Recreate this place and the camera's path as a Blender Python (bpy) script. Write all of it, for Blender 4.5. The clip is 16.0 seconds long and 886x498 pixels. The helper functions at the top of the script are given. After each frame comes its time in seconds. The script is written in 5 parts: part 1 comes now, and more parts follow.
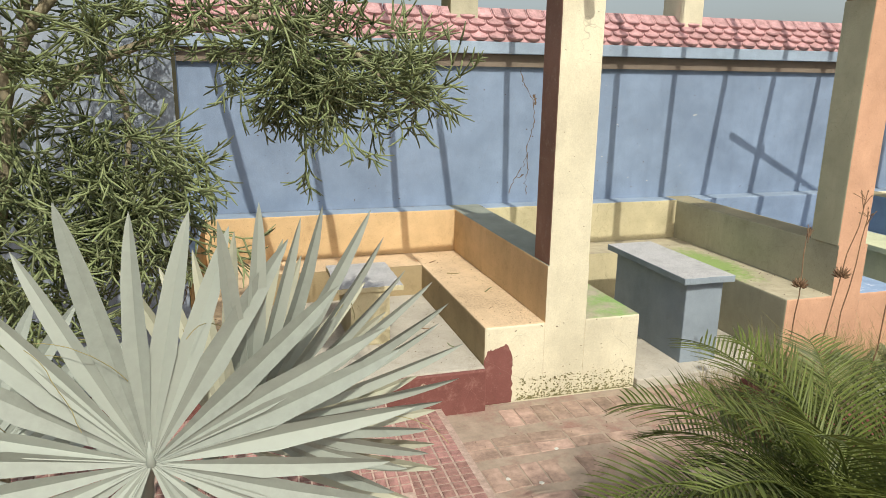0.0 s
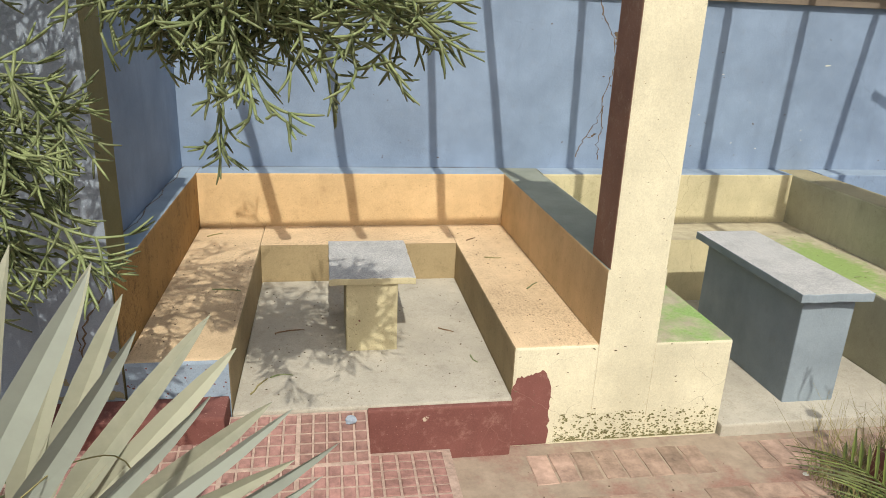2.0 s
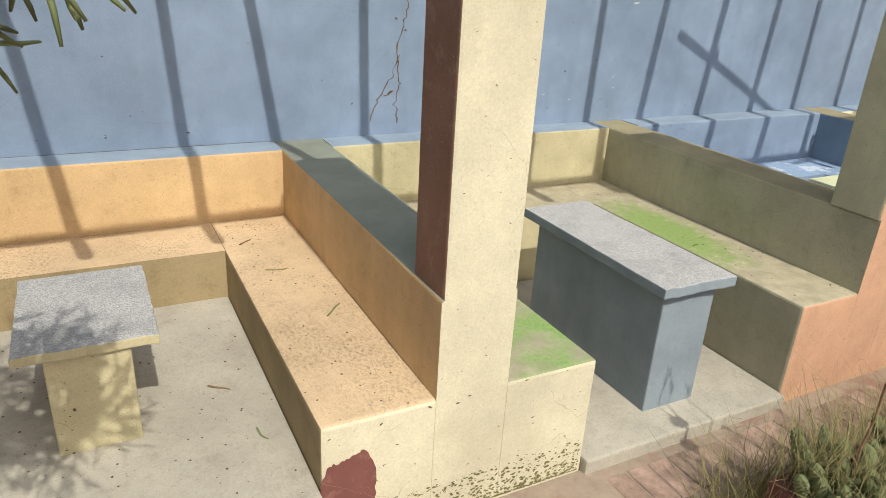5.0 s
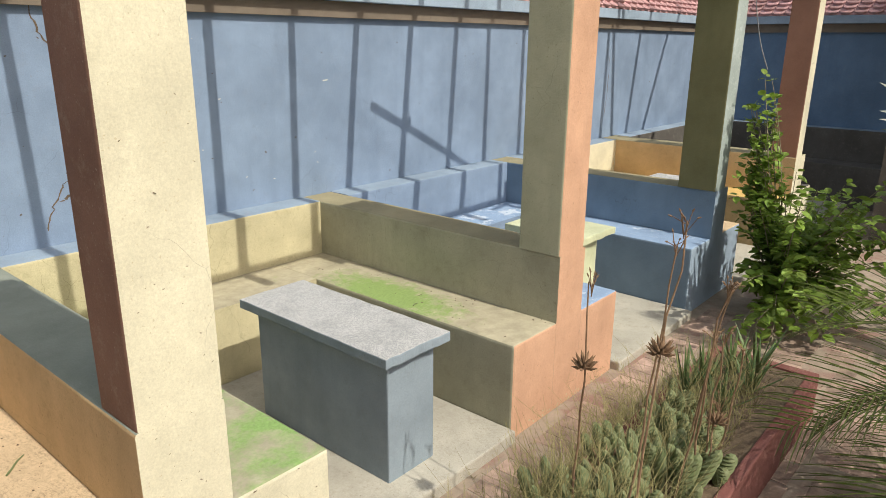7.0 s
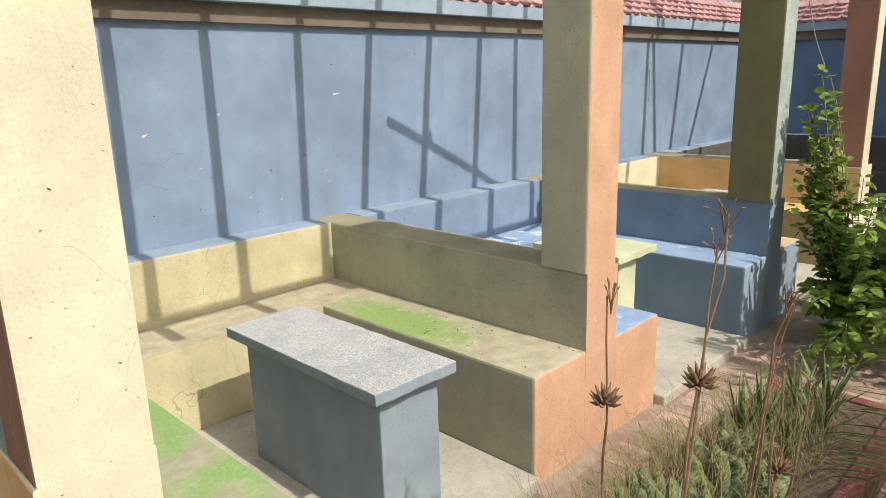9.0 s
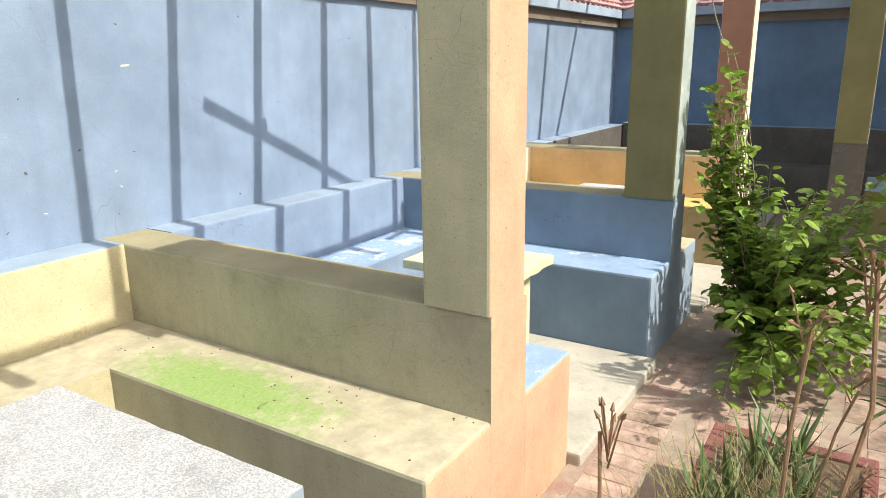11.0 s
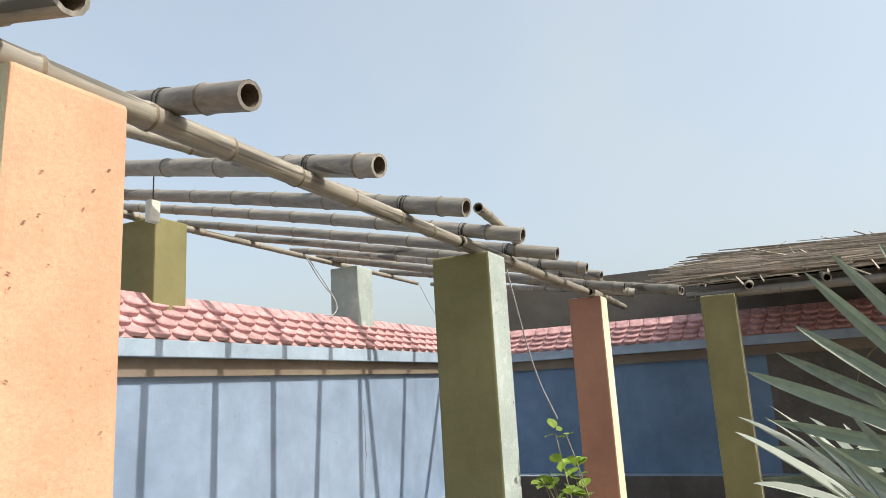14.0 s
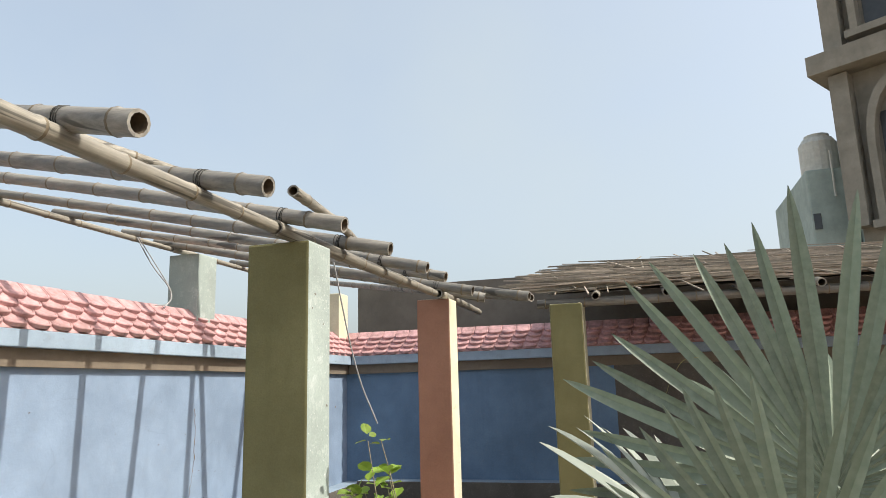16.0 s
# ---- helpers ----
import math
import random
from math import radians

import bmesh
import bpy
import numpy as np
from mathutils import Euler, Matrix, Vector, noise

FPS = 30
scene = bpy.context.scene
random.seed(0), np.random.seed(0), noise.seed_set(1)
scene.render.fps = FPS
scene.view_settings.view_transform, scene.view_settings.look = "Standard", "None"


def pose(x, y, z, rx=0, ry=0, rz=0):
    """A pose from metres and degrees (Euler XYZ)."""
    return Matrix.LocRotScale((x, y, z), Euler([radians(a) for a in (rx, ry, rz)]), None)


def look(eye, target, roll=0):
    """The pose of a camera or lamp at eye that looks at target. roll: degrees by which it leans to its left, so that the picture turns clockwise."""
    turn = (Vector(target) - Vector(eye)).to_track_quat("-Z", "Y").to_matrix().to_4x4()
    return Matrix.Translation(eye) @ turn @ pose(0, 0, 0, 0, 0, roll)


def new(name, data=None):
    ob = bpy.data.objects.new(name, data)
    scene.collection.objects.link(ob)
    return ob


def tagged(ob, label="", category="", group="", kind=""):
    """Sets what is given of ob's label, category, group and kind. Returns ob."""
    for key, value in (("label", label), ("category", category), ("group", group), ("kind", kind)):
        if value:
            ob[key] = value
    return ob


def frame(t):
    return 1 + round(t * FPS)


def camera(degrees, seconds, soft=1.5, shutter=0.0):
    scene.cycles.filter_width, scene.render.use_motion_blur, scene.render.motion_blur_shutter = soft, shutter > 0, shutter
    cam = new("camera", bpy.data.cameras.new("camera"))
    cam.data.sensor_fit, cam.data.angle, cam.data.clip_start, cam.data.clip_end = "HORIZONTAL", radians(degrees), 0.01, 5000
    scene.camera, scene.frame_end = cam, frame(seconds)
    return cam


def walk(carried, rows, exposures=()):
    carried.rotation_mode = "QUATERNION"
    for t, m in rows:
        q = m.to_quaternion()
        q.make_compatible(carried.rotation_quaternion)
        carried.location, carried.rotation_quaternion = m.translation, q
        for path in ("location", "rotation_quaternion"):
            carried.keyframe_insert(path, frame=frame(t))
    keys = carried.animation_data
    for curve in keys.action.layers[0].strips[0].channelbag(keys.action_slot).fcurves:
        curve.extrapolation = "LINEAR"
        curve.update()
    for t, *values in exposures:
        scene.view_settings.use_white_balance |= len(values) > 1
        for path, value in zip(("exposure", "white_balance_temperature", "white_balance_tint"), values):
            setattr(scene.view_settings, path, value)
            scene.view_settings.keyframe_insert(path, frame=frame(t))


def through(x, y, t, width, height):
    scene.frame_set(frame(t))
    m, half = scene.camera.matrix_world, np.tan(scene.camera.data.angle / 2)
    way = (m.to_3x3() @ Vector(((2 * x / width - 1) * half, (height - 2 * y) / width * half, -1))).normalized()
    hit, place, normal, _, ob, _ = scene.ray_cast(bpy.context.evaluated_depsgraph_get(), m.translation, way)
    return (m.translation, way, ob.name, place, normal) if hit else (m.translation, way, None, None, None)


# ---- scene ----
cam = camera(65.4, 16.0, soft=0.5)
PATH = [
    (0, (0.054, 0.218, 2.104), (0.613, 2.076, 1.62), 0.8),
    (0.5, (0.249, 0.529, 2.095), (0.871, 2.345, 1.534), 1.4),
    (1, (0.437, 0.753, 2.046), (1.046, 2.56, 1.444), 2.4),
    (1.5, (0.586, 0.966, 2.073), (1.015, 2.803, 1.41), 2.4),
    (2, (0.654, 1.287, 2.03), (0.981, 3.152, 1.385), 2.4),
    (2.5, (0.698, 1.586, 2.016), (1.09, 3.419, 1.321), 1.2),
    (3, (0.746, 1.869, 2.008), (1.039, 3.703, 1.263), 2.1),
    (3.5, (0.785, 2.102, 1.947), (1.116, 3.925, 1.193), 3.4),
    (4, (0.764, 2.34, 1.932), (1.179, 4.146, 1.179), 2.6),
    (4.5, (0.847, 2.384, 1.927), (1.423, 4.105, 1.087), 3.8),
    (5, (0.978, 2.347, 1.963), (1.849, 3.975, 1.194), 3.3),
    (5.2, (1.003, 2.333, 1.98), (1.981, 3.909, 1.232), 2.9),
    (7.3, (1.204, 2.285, 2.042), (2.668, 3.527, 1.482), 0.3),
    (7.5, (1.223, 2.242, 2.043), (2.642, 3.54, 1.492), 0.0),
    (8, (1.307, 2.171, 1.979), (2.692, 3.533, 1.502), 0.1),
    (8.5, (1.434, 2.285, 1.92), (2.791, 3.7, 1.523), -3.5),
    (9, (1.609, 2.415, 1.847), (2.985, 3.784, 1.366), -1.7),
    (9.2, (1.678, 2.533, 1.797), (3.09, 3.912, 1.475), -1.4),
    (11.3, (2.576, 3.16, 1.734), (4.236, 4.155, 1.231), -0.2),
    (11.5, (2.699, 3.191, 1.765), (4.39, 4.193, 1.395), -1.3),
    (12, (2.906, 3.223, 1.866), (4.585, 4.304, 1.752), -2.8),
    (12.5, (3.153, 3.097, 1.937), (4.8, 4.223, 2.075), -3.1),
    (13, (3.311, 2.993, 2.012), (4.982, 4.049, 2.317), -5.4),
    (13.5, (3.467, 2.973, 2.04), (5.186, 3.899, 2.474), -2.3),
    (14, (3.565, 2.934, 2.029), (5.335, 3.775, 2.427), -3.3),
    (14.5, (3.646, 2.817, 2.033), (5.433, 3.622, 2.433), -2.3),
    (15, (3.725, 2.701, 2.014), (5.527, 3.496, 2.358), -1.3),
    (15.5, (3.788, 2.68, 2.01), (5.627, 3.373, 2.38), -0.9),
    (16, (3.889, 2.745, 2.014), (5.774, 3.285, 2.406), -1.6),
]
walk(cam, [(t, look(eye, target, roll)) for t, eye, target, roll in PATH],
     exposures=[(0, 0.46), (5, 0.37), (8, 0.52), (9.2, 0.62), (11.3, 1.15), (11.9, 1.15), (12.5, 1.0), (13.5, 0.98), (16, 0.98)])

# ---- world, sun, exposure ----
SUN = Vector((0.015, -1.0, 1.13)).normalized()
world = bpy.data.worlds.new("world")
scene.world = world
world.use_nodes = True
wn, wl = world.node_tree.nodes, world.node_tree.links
sky = wn.new("ShaderNodeTexSky")
sky.sky_type = "NISHITA"
sky.sun_disc = False
sky.sun_elevation = math.asin(SUN.z)
sky.sun_rotation = math.atan2(SUN.x, SUN.y)
sky.air_density, sky.dust_density, sky.ozone_density = 1.0, 6.0, 1.2
haze = wn.new("ShaderNodeMix")
haze.data_type = "RGBA"
wisp = wn.new("ShaderNodeTexNoise")
wisp.inputs["Scale"].default_value, wisp.inputs["Detail"].default_value = 2.4, 5
spread = wn.new("ShaderNodeMapRange")
spread.inputs["From Min"].default_value, spread.inputs["From Max"].default_value = 0.35, 0.75
spread.inputs["To Min"].default_value, spread.inputs["To Max"].default_value = 0.48, 0.7
wl.new(wisp.outputs["Fac"], spread.inputs["Value"])
wl.new(spread.outputs["Result"], haze.inputs[0])
wl.new(sky.outputs["Color"], haze.inputs[6])
haze.inputs[7].default_value = (2.35, 2.6, 2.6, 1)
wl.new(haze.outputs[2], wn["Background"].inputs["Color"])
wn["Background"].inputs["Strength"].default_value = 0.15
sun_data = bpy.data.lights.new("sun", "SUN")
sun_data.energy, sun_data.angle, sun_data.color = 2.9, radians(0.6), (0.985, 0.94, 0.825)
sun_ob = new("sun", sun_data)
sun_ob.matrix_world = look(SUN * 30, (0, 0, 0))

# ---- geometry helpers ----
rnd = random.Random(7)


class Geo:
    """Collects vertices and faces of one mesh."""

    def __init__(self):
        self.v, self.f, self.m = [], [], []

    def add(self, verts, faces, mat=0):
        n = len(self.v)
        self.v += [tuple(p) for p in verts]
        self.f += [tuple(n + i for i in f) for f in faces]
        self.m += [mat] * len(faces)

    def box(self, x0, x1, y0, y1, z0, z1, mat=0, mats=None):
        v = [(x, y, z) for z in (z0, z1) for y in (y0, y1) for x in (x0, x1)]
        f = [(0, 4, 6, 2), (1, 3, 7, 5), (0, 1, 5, 4), (2, 6, 7, 3), (0, 2, 3, 1), (4, 5, 7, 6)]
        for i, q in enumerate(f):
            self.add([v[k] for k in q], [(0, 1, 2, 3)], mats[i] if mats else mat)

    def tube(self, pts, radii, n=6, caps=True, mat=0):
        pts = [Vector(p) for p in pts]
        rings, up = [], None
        for i, p in enumerate(pts):
            d = (pts[min(i + 1, len(pts) - 1)] - pts[max(i - 1, 0)]).normalized()
            if up is None:
                up = d.orthogonal().normalized()
            up = (up - d * up.dot(d)).normalized()
            side = d.cross(up)
            rings.append([p + (up * math.cos(a) + side * math.sin(a)) * radii[i] for a in [math.tau * k / n for k in range(n)]])
        verts = [q for r in rings for q in r]
        faces = [(i * n + k, i * n + (k + 1) % n, (i + 1) * n + (k + 1) % n, (i + 1) * n + k) for i in range(len(pts) - 1) for k in range(n)]
        if caps:
            faces += [tuple(range(n))[::-1], tuple((len(pts) - 1) * n + k for k in range(n))]
        self.add(verts, faces, mat)

    def mesh(self, name, mats, smooth=False, weld=False, bevel=0.0, keep=None):
        me = bpy.data.meshes.new(name)
        me.from_pydata(self.v, [], self.f)
        for m in mats:
            me.materials.append(m)
        me.polygons.foreach_set("material_index", self.m)
        if weld or bevel:
            bm = bmesh.new()
            bm.from_mesh(me)
            bmesh.ops.remove_doubles(bm, verts=bm.verts, dist=1e-5)
            if bevel:
                es = [e for e in bm.edges if len(e.link_faces) == 2 and e.calc_face_angle(0) > 0.5 and e.is_convex
                      and (keep is None or keep((e.verts[0].co + e.verts[1].co) / 2))]
                bmesh.ops.bevel(bm, geom=es, offset=bevel, segments=2, profile=0.6, affect="EDGES", material=-1)
            bm.to_mesh(me)
            bm.free()
        if smooth:
            me.shade_smooth()
        me.update()
        return me


def thing(name, label, category, at=(0, 0, 0), group="", kind=""):
    ob = new(name)
    ob.empty_display_size = 0.1
    ob.location = at
    return tagged(ob, label, category, group, kind)


def part(name, geo, mats, parent=None, label="", **kw):
    """One mesh object, under a thing or a part; geometry in world places is moved into the parent's space."""
    me = geo.mesh(name, mats if isinstance(mats, (list, tuple)) else [mats], **kw) if isinstance(geo, Geo) else geo
    ob = new(name, me)
    if parent is not None:
        ob.parent = parent
        # parts lie at the world's origin already, so only a thing's own place is taken off
        ob.matrix_parent_inverse = Matrix.Translation(-parent.location)
    return tagged(ob, label)


def solo(name, geo, mats, label, category, group="", kind="", **kw):
    return tagged(part(name, geo, mats, **kw), label, category, group, kind)


# ---- materials ----
def material(name):
    m = bpy.data.materials.new(name)
    m.use_nodes = True
    n, l = m.node_tree.nodes, m.node_tree.links
    b = n["Principled BSDF"]
    tc = n.new("ShaderNodeNewGeometry")
    return m, n, l, b, tc.outputs["Position"]


def tex(n, l, pos, scale, detail=4, rough=0.6, stretch=None):
    t = n.new("ShaderNodeTexNoise")
    t.inputs["Scale"].default_value, t.inputs["Detail"].default_value, t.inputs["Roughness"].default_value = scale, detail, rough
    if stretch:
        mp = n.new("ShaderNodeMapping")
        mp.inputs["Scale"].default_value = stretch
        l.new(pos, mp.inputs["Vector"])
        pos = mp.outputs["Vector"]
    l.new(pos, t.inputs["Vector"])
    return t.outputs["Fac"]


def ramp(n, l, fac, lo, hi, a=0.0, b=1.0):
    r = n.new("ShaderNodeMapRange")
    r.inputs["From Min"].default_value, r.inputs["From Max"].default_value = lo, hi
    r.inputs["To Min"].default_value, r.inputs["To Max"].default_value = a, b
    l.new(fac, r.inputs["Value"])
    return r.outputs["Result"]


def mix(n, l, fac, a, b, mode="MIX"):
    x = n.new("ShaderNodeMix")
    x.data_type, x.blend_type = "RGBA", mode
    for key, val in (("Factor", fac), ("A", a), ("B", b)):
        s = [i for i in x.inputs if i.name == key and (i.type == ("VALUE" if key == "Factor" else "RGBA"))][0]
        if isinstance(val, (int, float)):
            s.default_value = val
        elif isinstance(val, tuple):
            s.default_value = (*val[:3], 1)
        else:
            l.new(val, s)
    return [o for o in x.outputs if o.type == "RGBA"][0]


def bump(n, l, b, height, strength, dist=0.01):
    p = n.new("ShaderNodeBump")
    p.inputs["Strength"].default_value, p.inputs["Distance"].default_value = strength, dist
    l.new(height, p.inputs["Height"])
    l.new(p.outputs["Normal"], b.inputs["Normal"])


def srgb(r, g, b):
    return tuple(((c / 255) / 12.92 if c < 10 else ((c / 255 + 0.055) / 1.055) ** 2.4) for c in (r, g, b))


def paint(name, col, stain=(0.2, 0.17, 0.12), amount=0.35, grain=0.35, peel=None, peel_amt=0.0, crack=0.0, streak=0.25, rough=0.85, grime=0.0, crack_col=None):
    """Limewashed or painted plaster: cloudy tone, rain streaks, dirt specks, flaking and hairline cracks."""
    m, n, l, b, pos = material(name)
    col = tuple(c * 0.72 for c in col)
    dark = tuple(c * 0.7 for c in col)
    lite = tuple(min(c * 1.12 + 0.012, 0.9) for c in col)
    c = mix(n, l, ramp(n, l, tex(n, l, pos, 2.3, 6, 0.62), 0.35, 0.68), dark, lite)
    c = mix(n, l, 0.38, c, col)
    st = ramp(n, l, tex(n, l, pos, 7, 5, 0.6, (1, 1, 0.12)), 0.53, 0.74, 0, streak)
    c = mix(n, l, st, c, tuple(x * 0.6 for x in col))
    dirt = ramp(n, l, tex(n, l, pos, 13, 9, 0.8), 0.53, 0.76, 0, amount)
    c = mix(n, l, dirt, c, stain)
    fine = ramp(n, l, tex(n, l, pos, 150, 5, 0.8), 0.3, 0.7, 0.86, 1.12)
    c = mix(n, l, 1.0, c, fine, "MULTIPLY")
    speck = ramp(n, l, tex(n, l, pos, 95, 2, 0.5), 0.68, 0.74, 0, 0.6)
    c = mix(n, l, speck, c, stain)
    if grime:
        where = ramp(n, l, tex(n, l, pos, 2.6, 5, 0.6), 0.4, 0.66, 0.04, 1)
        grit = ramp(n, l, tex(n, l, pos, 75, 7, 0.85, (1, 0.6, 1)), 0.48, 0.68, 0, grime)
        both = n.new("ShaderNodeMath")
        both.operation = "MULTIPLY"
        l.new(where, both.inputs[0])
        l.new(grit, both.inputs[1])
        gr = both.outputs[0]
        c = mix(n, l, gr, c, tuple(x * 0.5 for x in stain))
    if peel:
        pf = ramp(n, l, tex(n, l, pos, 3.1, 9, 0.7), 0.6 - peel_amt, 0.62 - peel_amt)
        c = mix(n, l, pf, c, peel)
    if crack:
        vo = n.new("ShaderNodeTexVoronoi")
        vo.feature = "DISTANCE_TO_EDGE"
        vo.inputs["Scale"].default_value = 3.2
        wob = n.new("ShaderNodeMix")
        wob.data_type = "VECTOR"
        wob.inputs[0].default_value = 0.09
        nz = n.new("ShaderNodeTexNoise")
        nz.inputs["Scale"].default_value = 7
        l.new(pos, nz.inputs["Vector"])
        l.new(pos, wob.inputs[4])
        l.new(nz.outputs["Color"], wob.inputs[5])
        l.new(wob.outputs[1], vo.inputs["Vector"])
        cr = ramp(n, l, vo.outputs["Distance"], 0.004, 0.0, 0, crack * 0.85)
        gate = ramp(n, l, tex(n, l, pos, 1.9, 2), 0.5, 0.6)
        mu = n.new("ShaderNodeMath")
        mu.operation = "MULTIPLY"
        l.new(cr, mu.inputs[0])
        l.new(gate, mu.inputs[1])
        c = mix(n, l, mu.outputs[0], c, crack_col or tuple(x * 0.35 for x in stain))
    l.new(c, b.inputs["Base Color"])
    b.inputs["Roughness"].default_value = rough
    b.inputs["Specular IOR Level"].default_value = 0.25
    bump(n, l, b, tex(n, l, pos, 45, 8, 0.72), grain * 1.1, 0.006)
    return m


def plain(name, col, var=0.25, scale=20, rough=0.8, bumpy=0.3, metal=0.0, spec=0.3, per_object=0.0, island=0.0):
    m, n, l, b, pos = material(name)
    col = tuple(c * 0.8 for c in col)
    c = mix(n, l, ramp(n, l, tex(n, l, pos, scale, 6, 0.7), 0.3, 0.7), tuple(x * (1 - var) for x in col), tuple(min(x * (1 + var), 0.95) for x in col))
    for amt, src in ((per_object, "ShaderNodeObjectInfo"), (island, "ShaderNodeNewGeometry")):
        if amt:
            r = n.new(src).outputs["Random" if per_object and src == "ShaderNodeObjectInfo" else "Random Per Island"]
            hv = n.new("ShaderNodeHueSaturation")
            l.new(ramp(n, l, r, 0, 1, 1 - amt, 1 + amt), hv.inputs["Value"])
            l.new(ramp(n, l, r, 0, 1, 0.5 + 0.03 * amt, 0.5 - 0.03 * amt), hv.inputs["Hue"])
            l.new(c, hv.inputs["Color"])
            c = hv.outputs["Color"]
    l.new(c, b.inputs["Base Color"])
    b.inputs["Roughness"].default_value, b.inputs["Metallic"].default_value, b.inputs["Specular IOR Level"].default_value = rough, metal, spec
    if bumpy:
        bump(n, l, b, tex(n, l, pos, scale * 5, 6, 0.7), bumpy, 0.005)
    return m


def mossy(name, col, moss, lo, hi, scale=4.0, patch=None):
    m, n, l, b, pos = material(name)
    col, moss = tuple(c * 0.74 for c in col), tuple(c * 0.8 for c in moss)
    c = mix(n, l, ramp(n, l, tex(n, l, pos, 9, 8, 0.7), 0.3, 0.7), tuple(x * 0.7 for x in col), tuple(x * 1.15 for x in col))
    f = ramp(n, l, tex(n, l, pos, scale, 7, 0.68), lo, hi)
    if patch:
        mp = n.new("ShaderNodeMapping")
        mp.vector_type = "TEXTURE"
        mp.inputs["Location"].default_value = patch[0]
        mp.inputs["Scale"].default_value = patch[1]
        l.new(pos, mp.inputs["Vector"])
        ln = n.new("ShaderNodeVectorMath")
        ln.operation = "LENGTH"
        l.new(mp.outputs["Vector"], ln.inputs[0])
        ad = n.new("ShaderNodeMath")
        ad.operation = "MULTIPLY_ADD"
        l.new(tex(n, l, pos, 16, 7, 0.75), ad.inputs[0])
        ad.inputs[1].default_value = 2.4
        l.new(ln.outputs["Value"], ad.inputs[2])
        pf = ramp(n, l, ad.outputs[0], 2.4, 1.8)
        mx = n.new("ShaderNodeMath")
        mx.operation = "MAXIMUM"
        l.new(pf, mx.inputs[0])
        l.new(f, mx.inputs[1])
        f = mx.outputs[0]
    mc = mix(n, l, tex(n, l, pos, 70, 3, 0.7), tuple(x * 0.6 for x in moss), tuple(x * 1.3 for x in moss))
    c = mix(n, l, f, c, mc)
    l.new(c, b.inputs["Base Color"])
    b.inputs["Roughness"].default_value = 0.9
    bump(n, l, b, tex(n, l, pos, 80, 6, 0.7), 0.35, 0.006)
    return m


def leafy(name, col, back=None, rough=0.5, through=0.25, var=0.3):
    m, n, l, b, pos = material(name)
    r = n.new("ShaderNodeNewGeometry").outputs["Random Per Island"]
    col = tuple(c * 0.76 for c in col)
    back = tuple(c * 0.76 for c in back) if back else None
    c = mix(n, l, r, tuple(x * (1 - var) for x in col), tuple(x * (1 + var) for x in col))
    c = mix(n, l, ramp(n, l, tex(n, l, pos, 30, 4), 0.35, 0.7, 0, 0.35), c, back or tuple(x * 1.5 for x in col))
    l.new(c, b.inputs["Base Color"])
    b.inputs["Roughness"].default_value = rough
    b.inputs["Specular IOR Level"].default_value = 0.35
    if through:
        tr = n.new("ShaderNodeBsdfTranslucent")
        l.new(c, tr.inputs["Color"])
        ms = n.new("ShaderNodeMixShader")
        ms.inputs[0].default_value = through
        l.new(b.outputs[0], ms.inputs[1])
        l.new(tr.outputs[0], ms.inputs[2])
        l.new(ms.outputs[0], n["Material Output"].inputs["Surface"])
    return m


BLUE = paint("blue_limewash", (0.30, 0.40, 0.56), (0.22, 0.24, 0.27), 0.3, crack=0.5)
# BLUE darkened for the end wall: its shade is put into the paint.
BLUE_SHADED = paint("shaded_blue_paint", (0.19, 0.30, 0.46), (0.18, 0.22, 0.27), 0.45)
BLUE_PALE = paint("pale_blue_paint", (0.42, 0.53, 0.66), (0.2, 0.2, 0.2), 0.45)
BLUE_SEAT = paint("worn_blue_seat", (0.36, 0.5, 0.72), (0.6, 0.64, 0.68), 0.5, peel=(0.5, 0.57, 0.66), peel_amt=0.04)
BLUE_DULL = paint("dull_blue_paint", (0.27, 0.37, 0.48), (0.2, 0.23, 0.27), 0.5, crack=0.4, grime=0.3)
GREYBLUE = paint("grey_blue_wall", (0.42, 0.49, 0.59), (0.3, 0.29, 0.27), 0.4)
ORANGE = paint("orange_limewash", (0.88, 0.625, 0.34), (0.25, 0.16, 0.07), 0.4, crack=0.6, grime=0.15)
ORANGE_STAIN = paint("stained_orange", (0.55, 0.33, 0.12), (0.05, 0.035, 0.02), 1.0, streak=0.9, grime=0.9)
SAND_SEAT = paint("sandy_seat", (0.88, 0.66, 0.42), (0.2, 0.15, 0.1), 0.4, grime=1.0)
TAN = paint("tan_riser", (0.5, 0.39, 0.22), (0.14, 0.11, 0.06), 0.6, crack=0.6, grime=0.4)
CREAM = paint("cream_paint", (0.92, 0.86, 0.64), (0.45, 0.38, 0.24), 0.15, grain=0.5, crack=0.6, streak=0.12)
CREAM_DIM = paint("aged_cream", (0.74, 0.66, 0.42), (0.22, 0.19, 0.1), 0.5, crack=0.6)
OLIVE = paint("olive_cream", (0.60, 0.57, 0.41), (0.16, 0.15, 0.09), 0.4, crack=0.4)
# The pillar side's own olive, lifted so the paint holds its extra light.
OLIVE_LIT = paint("lit_olive_pillar", (0.70, 0.68, 0.47), (0.2, 0.19, 0.1), 0.3, crack=0.5)
OLIVE_DARK = paint("olive_paint", (0.27, 0.25, 0.115), (0.15, 0.14, 0.06), 0.4)
PEACH = paint("peach_paint", (0.82, 0.49, 0.32), (0.35, 0.18, 0.08), 0.3, grain=0.5)
TERRA = paint("terracotta_paint", (0.48, 0.25, 0.17), (0.25, 0.13, 0.08), 0.3)
